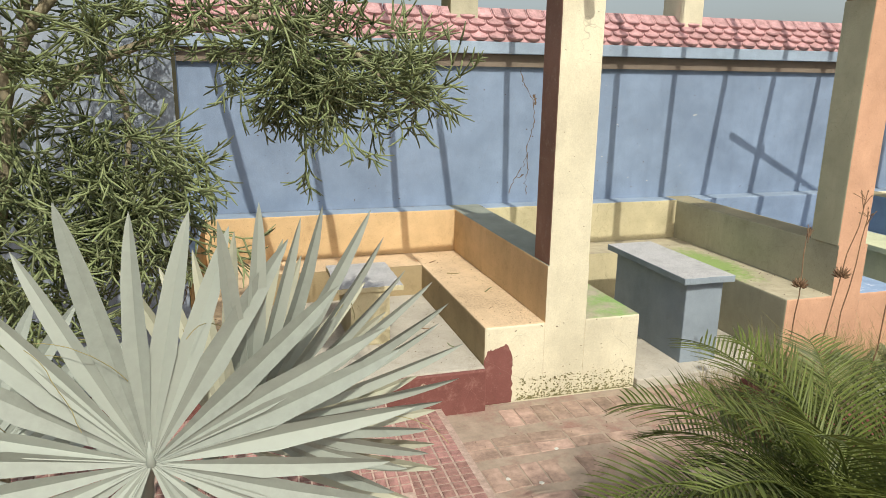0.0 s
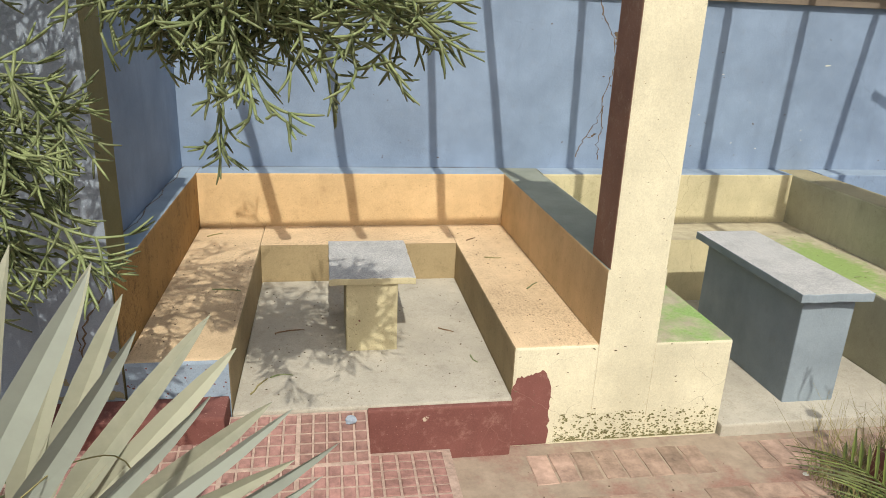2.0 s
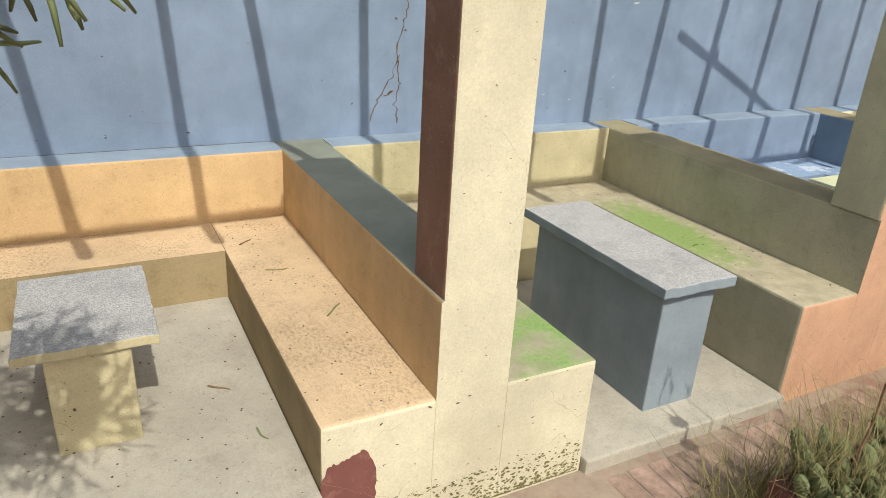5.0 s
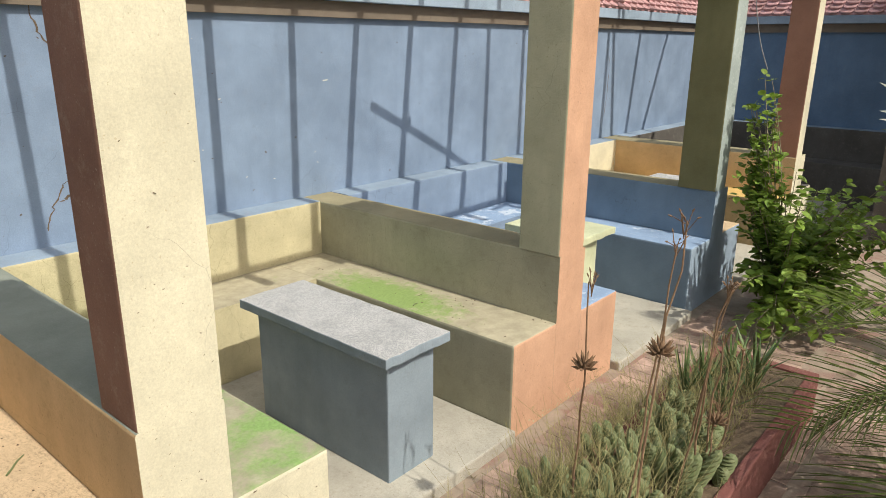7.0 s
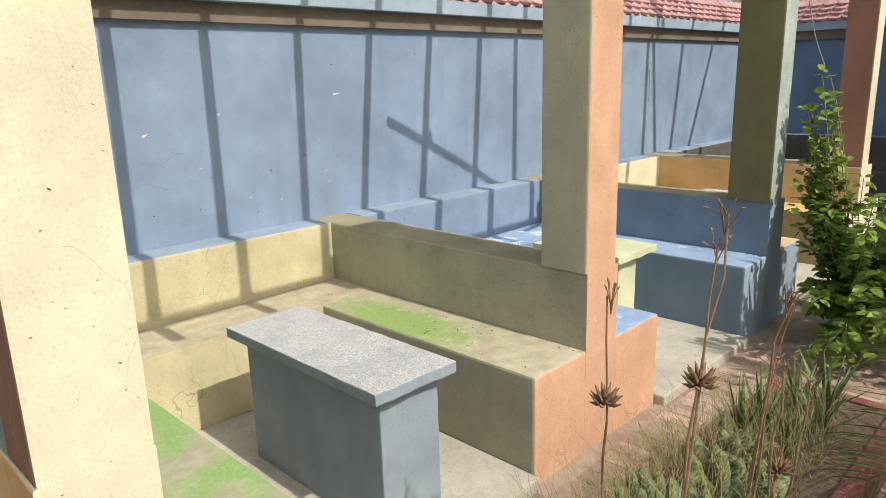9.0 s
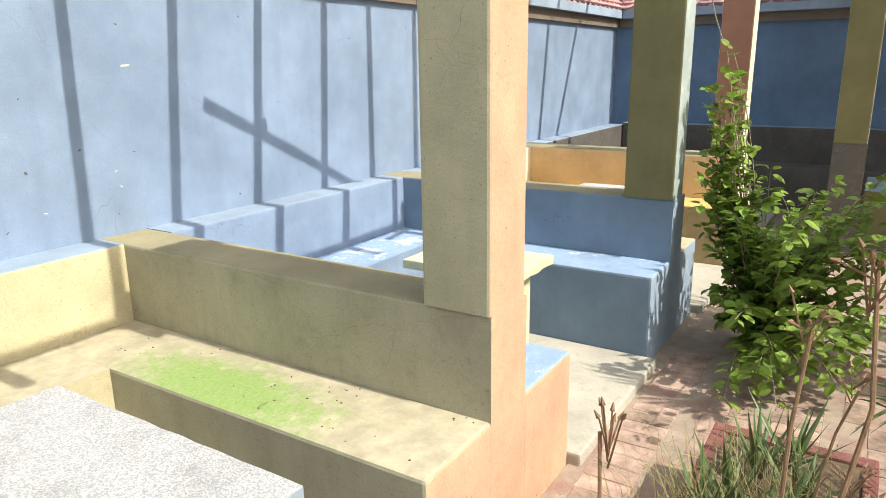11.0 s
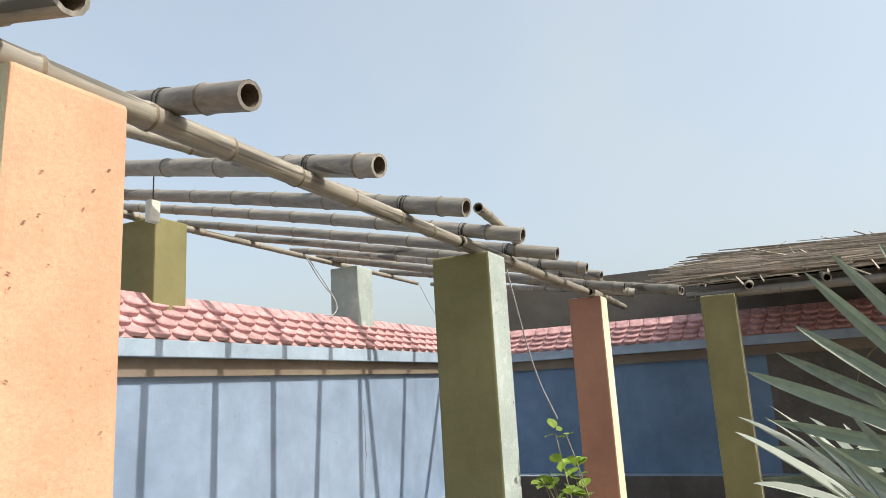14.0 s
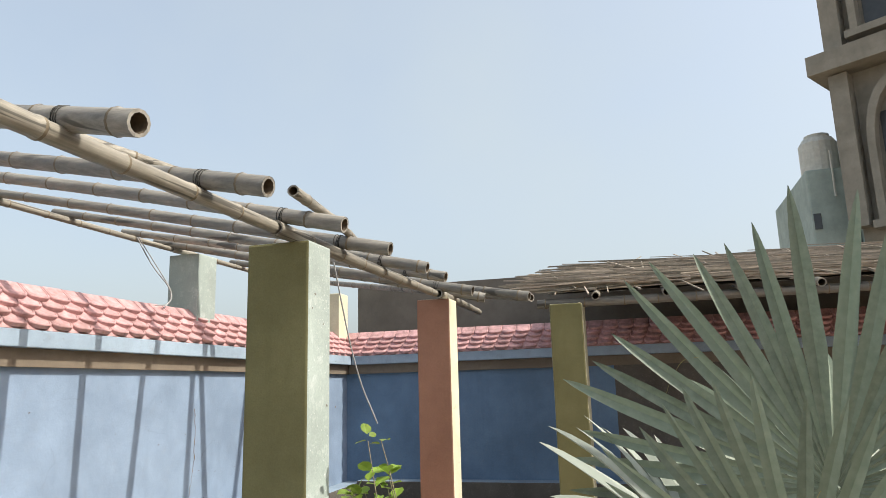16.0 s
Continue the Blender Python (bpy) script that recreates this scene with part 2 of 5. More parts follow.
BROWN = paint("brown_paint", (0.36, 0.2, 0.14), (0.45, 0.36, 0.27), 0.5)
BROWN_BAND = paint("brown_course", (0.27, 0.22, 0.17), (0.1, 0.08, 0.06), 0.5)
REDOXIDE = paint("red_oxide", (0.26, 0.10, 0.085), (0.42, 0.25, 0.2), 0.6, peel=(0.5, 0.42, 0.32), peel_amt=-0.06, crack=0.4, crack_col=(0.42, 0.26, 0.2))
GREENTOP = paint("grey_green_coping", (0.34, 0.37, 0.31), (0.3, 0.3, 0.28), 0.4)
OLIVETOP = paint("olive_coping", (0.44, 0.39, 0.24), (0.2, 0.18, 0.1), 0.5)
BLUETOP = paint("blue_coping", (0.36, 0.46, 0.58), (0.3, 0.3, 0.28), 0.6)
PALEGREEN = paint("pale_green_paint", (0.46, 0.53, 0.5), (0.7, 0.72, 0.72), 0.6)
YELLOW = paint("yellow_paint", (0.85, 0.58, 0.2), (0.4, 0.25, 0.08), 0.4)
LIME = paint("lime_cream", (0.8, 0.83, 0.55), (0.25, 0.25, 0.15), 0.4)
GREYPAINT = paint("grey_paint", (0.34, 0.41, 0.47), (0.18, 0.18, 0.17), 0.35)
CONCRETE = paint("cement_floor", (0.62, 0.58, 0.49), (0.2, 0.17, 0.12), 0.6, crack=0.3, grime=0.35)
GREYCON = paint("bare_concrete", (0.22, 0.20, 0.17), (0.1, 0.09, 0.08), 0.6)
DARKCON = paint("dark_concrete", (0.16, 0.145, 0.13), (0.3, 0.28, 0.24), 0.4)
def chips(name):
    """Grey cement with light and dark stone chips, blotched by weather."""
    m, n, l, b, pos = material(name)
    vo = n.new("ShaderNodeTexVoronoi")
    vo.inputs["Scale"].default_value = 230
    l.new(pos, vo.inputs["Vector"])
    g1 = n.new("ShaderNodeRGBToBW")
    l.new(vo.outputs["Color"], g1.inputs[0])
    c = mix(n, l, ramp(n, l, g1.outputs[0], 0.3, 0.7), (0.32, 0.325, 0.33), (0.52, 0.515, 0.505))
    c = mix(n, l, ramp(n, l, tex(n, l, pos, 5, 8, 0.75), 0.46, 0.7, 0, 0.5), c, (0.2, 0.205, 0.21))
    l.new(c, b.inputs["Base Color"])
    b.inputs["Roughness"].default_value = 0.85
    bump(n, l, b, tex(n, l, pos, 110, 6, 0.8), 0.7, 0.006)
    return m


TERRAZZO = chips("granite_chip")
MOSS1 = mossy("mossy_seat", (0.5, 0.46, 0.33), (0.28, 0.44, 0.14), 0.4, 0.58)
MOSS2 = mossy("seat_few_moss", (0.56, 0.5, 0.35), (0.3, 0.42, 0.13), 0.62, 0.8, patch=((4.0, 5.15, 0.545), (0.2, 0.52, 1.0)))
TILE = plain("red_checker_tile", (0.36, 0.2, 0.175), 0.4, 16, 0.85, 0.4, per_object=0.15)
JOINT = plain("cement_joint", (0.48, 0.36, 0.3), 0.3, 30, 0.95, 0.4)
ROOFTILE = plain("pink_roof_tile", (0.55, 0.325, 0.325), 0.4, 14, 0.6, 0.25, per_object=0.12)
BRICK = plain("worn_red_brick", (0.4, 0.285, 0.225), 0.5, 7, 0.95, 0.5, per_object=0.2)
PAVE = mossy("cement_paving", (0.44, 0.35, 0.27), (0.34, 0.2, 0.16), 0.5, 0.62, 2.6)
EARTH = mossy("dry_earth", (0.36, 0.27, 0.18), (0.46, 0.38, 0.28), 0.45, 0.6, 1.5)
SOIL = plain("bed_soil", (0.16, 0.115, 0.075), 0.5, 22, 0.95, 0.8)
def cane_skin(name, col, stretch):
    """Weathered bamboo: fibres along the pole, grey blotches, long splits."""
    m, n, l, b, pos = material(name)
    c = mix(n, l, ramp(n, l, tex(n, l, pos, 70, 5, 0.7, stretch), 0.3, 0.7), tuple(x * 0.55 for x in col), tuple(x * 1.3 for x in col))
    c = mix(n, l, ramp(n, l, tex(n, l, pos, 5, 6, 0.7), 0.4, 0.65, 0, 0.6), c, tuple(x * 0.6 for x in col))
    split = ramp(n, l, tex(n, l, pos, 38, 2, 0.5, tuple(s * 0.5 if s < 1 else 1 for s in stretch)), 0.62, 0.66, 0, 0.85)
    c = mix(n, l, split, c, tuple(x * 0.2 for x in col))
    hv = n.new("ShaderNodeHueSaturation")
    l.new(ramp(n, l, n.new("ShaderNodeObjectInfo").outputs["Random"], 0, 1, 0.75, 1.3), hv.inputs["Value"])
    l.new(c, hv.inputs["Color"])
    l.new(hv.outputs["Color"], b.inputs["Base Color"])
    b.inputs["Roughness"].default_value = 0.6
    bump(n, l, b, tex(n, l, pos, 70, 5, 0.7, stretch), 0.35, 0.003)
    return m


BAMBOO = cane_skin("grey_bamboo_along_y", (0.225, 0.21, 0.185), (1, 0.05, 0.4))
BAMBOO_X = cane_skin("grey_bamboo_along_x", (0.225, 0.205, 0.17), (0.05, 1, 1))
BAMBOO_NODE = plain("bamboo_node", (0.2, 0.16, 0.11), 0.4, 30, 0.7, 0.3)
BAMBOO_IN = plain("bamboo_hollow", (0.13, 0.1, 0.07), 0.3, 30, 0.9, 0.2)
WIRE = plain("dark_wire", (0.03, 0.028, 0.025), 0.2, 30, 0.6, 0.0)
CABLE = plain("pale_cable", (0.35, 0.35, 0.35), 0.2, 30, 0.6, 0.0)
CANE = plain("weathered_cane", (0.38, 0.325, 0.26), 0.3, 12, 0.9, 0.3, island=0.45)
FANLEAF = leafy("silver_fan_leaf", (0.37, 0.41, 0.36), (0.46, 0.52, 0.45), 0.55, 0.12, 0.22)
FANLEAF_DRY = leafy("dry_fan_leaf", (0.4, 0.41, 0.31), (0.52, 0.5, 0.38), 0.65, 0.1, 0.25)
FANLEAF2 = leafy("green_silver_leaf", (0.22, 0.275, 0.205), (0.42, 0.48, 0.38), 0.5, 0.15, 0.2)
DATE = leafy("date_leaflet", (0.115, 0.15, 0.032), (0.27, 0.3, 0.09), 0.45, 0.2, 0.4)
PENCIL = leafy("pencil_stem", (0.17, 0.215, 0.09), (0.4, 0.41, 0.22), 0.5, 0.0, 0.55)
BARK = plain("grey_bark", (0.3, 0.26, 0.17), 0.35, 30, 0.9, 0.6)
SHRUB = leafy("bright_leaf", (0.22, 0.35, 0.05), (0.46, 0.55, 0.12), 0.45, 0.35, 0.4)
CACTUS = leafy("cactus_skin", (0.16, 0.2, 0.08), (0.42, 0.4, 0.25), 0.7, 0.0, 0.3)
ALOE = leafy("aloe_leaf", (0.09, 0.15, 0.05), (0.25, 0.32, 0.1), 0.45, 0.0, 0.3)
DRY = plain("dry_stalk", (0.27, 0.17, 0.1), 0.4, 30, 0.9, 0.3)
STRAW = leafy("dry_grass", (0.38, 0.34, 0.15), (0.55, 0.48, 0.25), 0.8, 0.2, 0.4)
MINT = paint("mint_render", (0.5, 0.6, 0.56), (0.3, 0.3, 0.28), 0.4)
TOWER = paint("grey_tower", (0.38, 0.355, 0.3), (0.15, 0.14, 0.12), 0.4)
TANK = plain("white_tank", (0.66, 0.66, 0.6), 0.15, 8, 0.5, 0.1)
GLASS = plain("dark_window", (0.05, 0.055, 0.06), 0.2, 4, 0.25, 0.0, spec=0.5)

# ---- large structure ----
WY = 6.34      # face of the back wall
FX = 11.93     # face of the far wall
PY0, PY1 = 4.13, 4.38
SEAT, LEDGE, PTOP = 0.545, 0.933, 2.668

g = Geo()
xs = [-300, -60, -15, -6, 0, 6, 15, 40, 120, 300]
for i in range(len(xs) - 1):
    for j in range(len(xs) - 1):
        g.add([(xs[i], xs[j], -0.03), (xs[i + 1], xs[j], -0.03), (xs[i + 1], xs[j + 1], -0.03), (xs[i], xs[j + 1], -0.03)], [(0, 1, 2, 3)])
solo("ground", g, EARTH, "dry sandy earth around the garden", "ground", kind="structure", weld=True)

# back wall, with the stepped cornice
g = Geo()
g.box(-0.62, FX + 0.22, WY, WY + 0.22, -0.03, 2.416)
wall_back = solo("wall_back", g, BLUE, "long blue limewashed garden wall with hairline cracks", "wall", kind="structure")
g = Geo()
g.box(-0.62, FX - 0.02, WY - 0.04, WY, 2.2, 2.31)
part("brown_course", g, BROWN_BAND, wall_back, "brown painted course")
g = Geo()
g.box(-0.62, FX - 0.1, WY - 0.105, WY - 0.002, 2.312, 2.415)
part("fascia", g, BLUE_PALE, wall_back, "pale blue fascia", bevel=0.006)
g = Geo()
g.add([(-0.62, WY - 0.1, 2.417), (FX - 0.1, WY - 0.1, 2.417), (FX + 0.06, WY + 0.06, 2.665), (-0.62, WY + 0.06, 2.665),
       (-0.62, WY + 0.22, 2.417), (FX + 0.22, WY + 0.22, 2.417)], [(0, 1, 2, 3), (3, 2, 5, 4)])
part("roof_bed", g, ROOFTILE, wall_back)

# far wall
g = Geo()
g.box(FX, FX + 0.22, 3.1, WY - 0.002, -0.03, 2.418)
wall_far = solo("wall_far", g, BLUE_SHADED, "shaded deep blue end wall of the court", "wall", kind="structure")
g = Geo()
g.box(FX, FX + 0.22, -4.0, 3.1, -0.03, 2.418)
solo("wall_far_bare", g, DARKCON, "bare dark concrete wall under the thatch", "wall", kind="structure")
g = Geo()
g.box(FX - 0.04, FX - 0.002, -4, WY - 0.05, 2.2, 2.31)
part("brown_course", g, BROWN_BAND, wall_far)
g = Geo()
g.box(FX - 0.105, FX - 0.004, -4, WY - 0.11, 2.312, 2.415)
part("fascia", g, BLUE_PALE, wall_far, bevel=0.006)
g = Geo()
g.add([(FX - 0.1, WY - 0.1, 2.417), (FX + 0.06, WY + 0.06, 2.665), (FX + 0.06, -4, 2.665), (FX - 0.1, -4, 2.417),
       (FX + 0.22, WY + 0.2, 2.417), (FX + 0.22, -4, 2.417)], [(0, 3, 2, 1), (1, 2, 5, 4)])
part("roof_bed", g, ROOFTILE, wall_far)

# building wall standing behind the far end
g = Geo()
g.box(12.9, 13.1, -6, 6.6, -0.03, 3.42)
solo("wall_behind", g, GREYCON, "bare grey concrete wall of the house behind", "wall", kind="structure")

# left return wall and the grey-blue front wall
g = Geo()
g.box(-0.52, -0.365, PY1, WY - 0.002, -0.03, 2.42, mats=[0, 1, 0, 0, 0, 0])
solo("wall_left", g, [GREYBLUE, BLUE], "blue limewashed return wall closing the first bay", "wall", kind="structure")
g = Geo()
g.box(-4.5, -0.55, 4.16, 4.34, -0.03, 2.42)
solo("wall_front_left", g, GREYBLUE, "grey-blue painted wall dappled by the tree", "wall", kind="structure")

# floors of the bays
for i, (x0, x1, y0, z, mt) in enumerate(((0.214, 1.518, 4.1, 0.29, CONCRETE), (2.652, 3.882, 4.095, 0.07, CONCRETE),
                                        (5.013, 6.222, 4.07, 0.06, CONCRETE), (7.303, 8.427, 4.05, 0.06, CONCRETE), (9.62, FX - 0.002, 4.05, 0.06, CONCRETE))):
    g = Geo()
    g.box(x0, x1, y0, 5.705, -0.03, z)
    f = solo("floor_%d" % (i + 1), g, mt, "worn cement floor of a seating bay", "floor", kind="structure", bevel=0.012)

# red painted riser of the first bay
g = Geo()
g.box(0.82, 1.515, 4.062, 4.098, -0.03, 0.283)
solo("step_riser", g, REDOXIDE, "red oxide painted step riser, flaking", "step", kind="structure", bevel=0.01)

# paved walk
g = Geo()
g.box(1.215, 12, -8, 4.128, -0.05, 0.0)
walkway = solo("walkway", g, PAVE, "worn cement and brick walkway with faded red paint", "pavement", kind="structure")
# tiled apron and ramp
g = Geo()
g.box(0.82, 1.213, 2.2, 4.06, -0.03, 0.055)
g.add([(-1.6, 4.098, 0.27), (0.82, 4.098, 0.27), (0.82, 3.1, 0.065), (-1.6, 3.1, 0.065), (0.82, 4.098, 0), (0.82, 3.1, 0), (-1.6, 4.098, 0), (-1.6, 3.1, 0)],
      [(0, 3, 2, 1), (1, 2, 5, 4), (0, 6, 7, 3)])
g.add([(-1.6, 3.1, 0.065), (0.82, 3.1, 0.065), (0.82, -4, 0.005), (-1.6, -4, 0.005)], [(0, 3, 2, 1)])
g.add([(0.82, 2.2, 0.055), (1.213, 2.2, 0.055), (1.213, -4, 0.005), (0.82, -4, 0.005)], [(0, 3, 2, 1)])
apron = solo("tiled_apron", g, JOINT, "red chequered tile apron ramping up to the bay", "pavement", kind="structure")

# ---- built-in benches with their pillars ----
def bench_row(x0, p0, p1, x1, left, top, right, front, seat_l, seat_r, riser_l, riser_r, pil_left, pil_front, label, plabel, post):
    """Partition with a seat on either side, and the pillar standing on its front end."""
    t = thing("masonry_bench", label, "bench", ((p0 + p1) / 2, PY0, 0), "masonry benches")
    mats = [left, top, right, front, seat_l, seat_r, riser_l, riser_r]
    g = Geo()
    g.box(p0, p1, PY0, WY - 0.002, -0.03, LEDGE, mats=[0, 2, 3, 2, 3, 1])
    part("partition", g, mats, t, bevel=0.012, keep=lambda c: not (c.z > 0.9 and c.y < PY1 + 0.02) and c.y > PY0 + 0.01)
    if x0 < p0:
        g = Geo()
        g.box(x0, p0 - 0.001, PY0, 6.13, -0.03, SEAT, mats=[6, 0, 3, 0, 3, 4])
        part("seat", g, mats, t, bevel=0.014, keep=lambda c: c.x < p0 - 0.01 and c.y < 6.1)
    if x1 > p1:
        g = Geo()
        g.box(p1 + 0.001, x1, PY0, 6.13, -0.03, SEAT, mats=[0, 7, 3, 0, 3, 5])
        part("seat", g, mats, t, bevel=0.014, keep=lambda c: c.x > p1 + 0.01 and c.y < 6.1)
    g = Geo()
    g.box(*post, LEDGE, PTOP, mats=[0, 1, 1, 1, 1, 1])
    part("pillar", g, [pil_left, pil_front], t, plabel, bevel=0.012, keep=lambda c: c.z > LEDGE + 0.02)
    return t


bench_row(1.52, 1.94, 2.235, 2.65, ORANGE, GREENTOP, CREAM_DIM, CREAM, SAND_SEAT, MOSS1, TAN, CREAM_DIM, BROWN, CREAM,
          "orange and cream plastered bench with a green mossy seat", "cream pillar with a brown side", (1.948, 2.234, PY0, 4.37))
bench_row(3.885, 4.29, 4.56, 5.01, OLIVE, OLIVETOP, BLUE, PEACH, MOSS2, BLUE_SEAT, OLIVE, BLUE_PALE, OLIVE_LIT, PEACH,
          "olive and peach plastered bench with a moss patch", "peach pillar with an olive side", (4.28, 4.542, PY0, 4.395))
bench_row(6.225, 6.6, 6.87, 7.3, BLUE_DULL, OLIVETOP, ORANGE, BLUE_PALE, BLUE_SEAT, SAND_SEAT, BLUE_DULL, ORANGE, OLIVE_DARK, PALEGREEN,
          "blue painted plaster bench with a worn seat", "olive pillar with a pale green front", (6.585, 6.805, PY0, 4.435))
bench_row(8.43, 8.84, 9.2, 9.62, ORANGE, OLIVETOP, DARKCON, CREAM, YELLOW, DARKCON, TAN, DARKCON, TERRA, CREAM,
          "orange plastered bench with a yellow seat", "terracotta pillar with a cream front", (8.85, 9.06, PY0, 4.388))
# first bay's left bench
t = thing("masonry_bench", "stained orange bench with a blue-white front", "bench", (-0.1, PY0, 0), "masonry benches")
g = Geo()
g.box(-0.362, -0.235, PY1 + 0.002, WY - 0.002, -0.03, LEDGE, mats=[1, 0, 0, 0, 0, 1])
part("partition", g, [ORANGE_STAIN, BLUETOP], t, bevel=0.012)
g = Geo()
g.box(-0.234, 0.212, PY0, 6.13, -0.03, SEAT, mats=[0, 1, 2, 0, 0, 3])
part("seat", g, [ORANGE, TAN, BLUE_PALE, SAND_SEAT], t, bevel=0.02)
g = Geo()
g.box(-1.6, 0.205, PY0 - 0.19, PY0 - 0.002, -0.03, 0.365)
part("plinth", g, REDOXIDE, t, "red oxide plinth", bevel=0.012)
g = Geo()
g.box(-0.236, -0.231, PY0 + 0.012, PY1 + 0.001, SEAT, LEDGE)
part("partition_end", g, ORANGE_STAIN, t, bevel=0.002)
g = Geo()
g.box(-0.545, -0.237, PY0, PY1, -0.03, 2.75, mats=[0, 1, 0, 0, 0, 0])
corner = solo("corner_pillar", g, [GREYBLUE, OLIVE_DARK], "grey-blue corner pillar with an olive side", "pillar", bevel=0.01)

# back benches
def back_bench(x0, x1, s0, s1, wall, seat, riser, top, label):
    t = thing("back_bench", label, "bench", ((x0 + x1) / 2, 5.705, 0), "back benches")
    g = Geo()
    g.box(s0 + 0.001, s1 - 0.001, 5.705, 6.13, -0.03, SEAT, mats=[1, 1, 1, 1, 1, 0])
    part("seat", g, [seat, riser], t, bevel=0.012, keep=lambda c: c.y < 5.7 and s0 + 0.02 < c.x < s1 - 0.02)
    g = Geo()
    g.box(x0 + 0.001, x1 - 0.001, 6.131, WY - 0.002, -0.03, LEDGE, mats=[0, 0, 0, 0, 0, 1])
    part("backrest", g, [wall, top], t, bevel=0.012, keep=lambda c: c.y < 6.2 and x0 + 0.02 < c.x < x1 - 0.02)


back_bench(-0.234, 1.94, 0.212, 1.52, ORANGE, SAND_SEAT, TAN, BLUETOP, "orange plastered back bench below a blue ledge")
back_bench(2.235, 4.29, 2.65, 3.885, CREAM_DIM, MOSS2, CREAM_DIM, BLUETOP, "cream plastered back bench with hairline cracks")
back_bench(4.56, 6.6, 5.01, 6.225, BLUE, BLUE_SEAT, BLUE, BLUETOP, "blue plastered back bench with a worn seat")
back_bench(6.87, 8.84, 7.3, 8.43, CREAM, SAND_SEAT, ORANGE, BLUETOP, "pale orange plastered back bench")
# Last bay: brownish plaster, made darker in its colour for the shade there.
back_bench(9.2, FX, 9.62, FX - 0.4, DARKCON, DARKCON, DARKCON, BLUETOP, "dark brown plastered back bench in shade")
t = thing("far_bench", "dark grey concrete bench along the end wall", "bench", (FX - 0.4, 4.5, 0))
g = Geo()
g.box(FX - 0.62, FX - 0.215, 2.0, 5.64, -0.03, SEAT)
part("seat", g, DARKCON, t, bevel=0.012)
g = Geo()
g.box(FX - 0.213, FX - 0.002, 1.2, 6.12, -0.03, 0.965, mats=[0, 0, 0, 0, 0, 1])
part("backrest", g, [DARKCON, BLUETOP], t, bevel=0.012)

# wing pillar and its bench
t = thing("wing_bench", "olive plastered bench with a pale blue seat", "bench", (10, 3.2, 0))
g = Geo()
g.box(9.93, 10.9, 1.0, 3.2, -0.03, SEAT, mats=[0, 0, 0, 0, 0, 1])
part("seat", g, [OLIVE_DARK, BLUE_PALE], t, bevel=0.012)
g = Geo()
g.box(9.66, 9.93, 3.22, 3.49, -0.03, 1.0, mats=[0, 1, 1, 1, 1, 1])
part("pillar_base", g, [DARKCON, OLIVE_DARK], t)
# All but the left side take lighter olive: sunlight put into the paint.
g = Geo()
g.box(9.66, 9.93, 3.22, 3.49, 1.001, PTOP, mats=[0, 1, 1, 1, 1, 1])
part("pillar", g, [OLIVE_DARK, OLIVE], t, "olive pillar", bevel=0.012)

# tables
def table(x0, x1, y0, y1, z0, zt, th, lx0, lx1, ly0, ly1, top, leg, label):
    t = thing("masonry_table", label, "table", ((x0 + x1) / 2, (y0 + y1) / 2, z0), "bay tables")
    g = Geo()
    nx, ny = 10, 14
    rr = random.Random(int(x0 * 100))
    # slab with chipped, uneven rim
    def rim(u, v):
        x, y = x0 + (x1 - x0) * u, y0 + (y1 - y0) * v
        e = 0.0028
        if u in (0, 1):
            x += rr.uniform(-e, e)
        if v in (0, 1):
            y += rr.uniform(-e, e) * (2.2 if v == 0 else 1)
        return x, y
    grid = [[rim(i / nx, j / ny) for j in range(ny + 1)] for i in range(nx + 1)]
    for z, flip in ((zt, False), (zt - th, True)):
        for i in range(nx):
            for j in range(ny):
                q = [(*grid[a][b], z) for a, b in ((i, j), (i + 1, j), (i + 1, j + 1), (i, j + 1))]
                g.add(q[::-1] if flip else q, [(0, 1, 2, 3)])
    edge = [(i, 0) for i in range(nx + 1)] + [(nx, j) for j in range(1, ny + 1)] + [(i, ny) for i in range(nx - 1, -1, -1)] + [(0, j) for j in range(ny - 1, 0, -1)]
    for k in range(len(edge)):
        a, b = edge[k], edge[(k + 1) % len(edge)]
        pa, pb = grid[a[0]][a[1]], grid[b[0]][b[1]]
        g.add([(*pa, zt - th), (*pb, zt - th), (*pb, zt), (*pa, zt)], [(0, 1, 2, 3)], 1)
    part("tabletop", g, [top, GREYPAINT if leg == GREYPAINT else leg], t, "rough granite-chip slab", bevel=0.006)
    g = Geo()
    g.box(lx0, lx1, ly0, ly1, z0 - 0.02, zt - th)
    part("pedestal", g, leg, t, bevel=0.008)


table(0.653, 1.107, 4.64, 5.27, 0.29, 0.714, 0.038, 0.74, 1.013, 4.658, 5.2, TERRAZZO, CREAM_DIM, "small masonry table with a grey chip slab")
table(3.058, 3.478, 4.222, 5.315, 0.07, 0.737, 0.05, 3.115, 3.425, 4.275, 5.24, TERRAZZO, GREYPAINT, "long grey painted masonry table with a chip slab")
table(5.28, 5.75, 4.54, 5.2, 0.06, 0.742, 0.05, 5.38, 5.6, 4.6, 5.1, LIME, LIME, "small lime-cream masonry table with a slab top")
table(7.62, 8.2, 4.7, 5.3, 0.06, 0.72, 0.05, 7.75, 8.05, 4.8, 5.2, TERRAZZO, CREAM, "speckled cream masonry table")

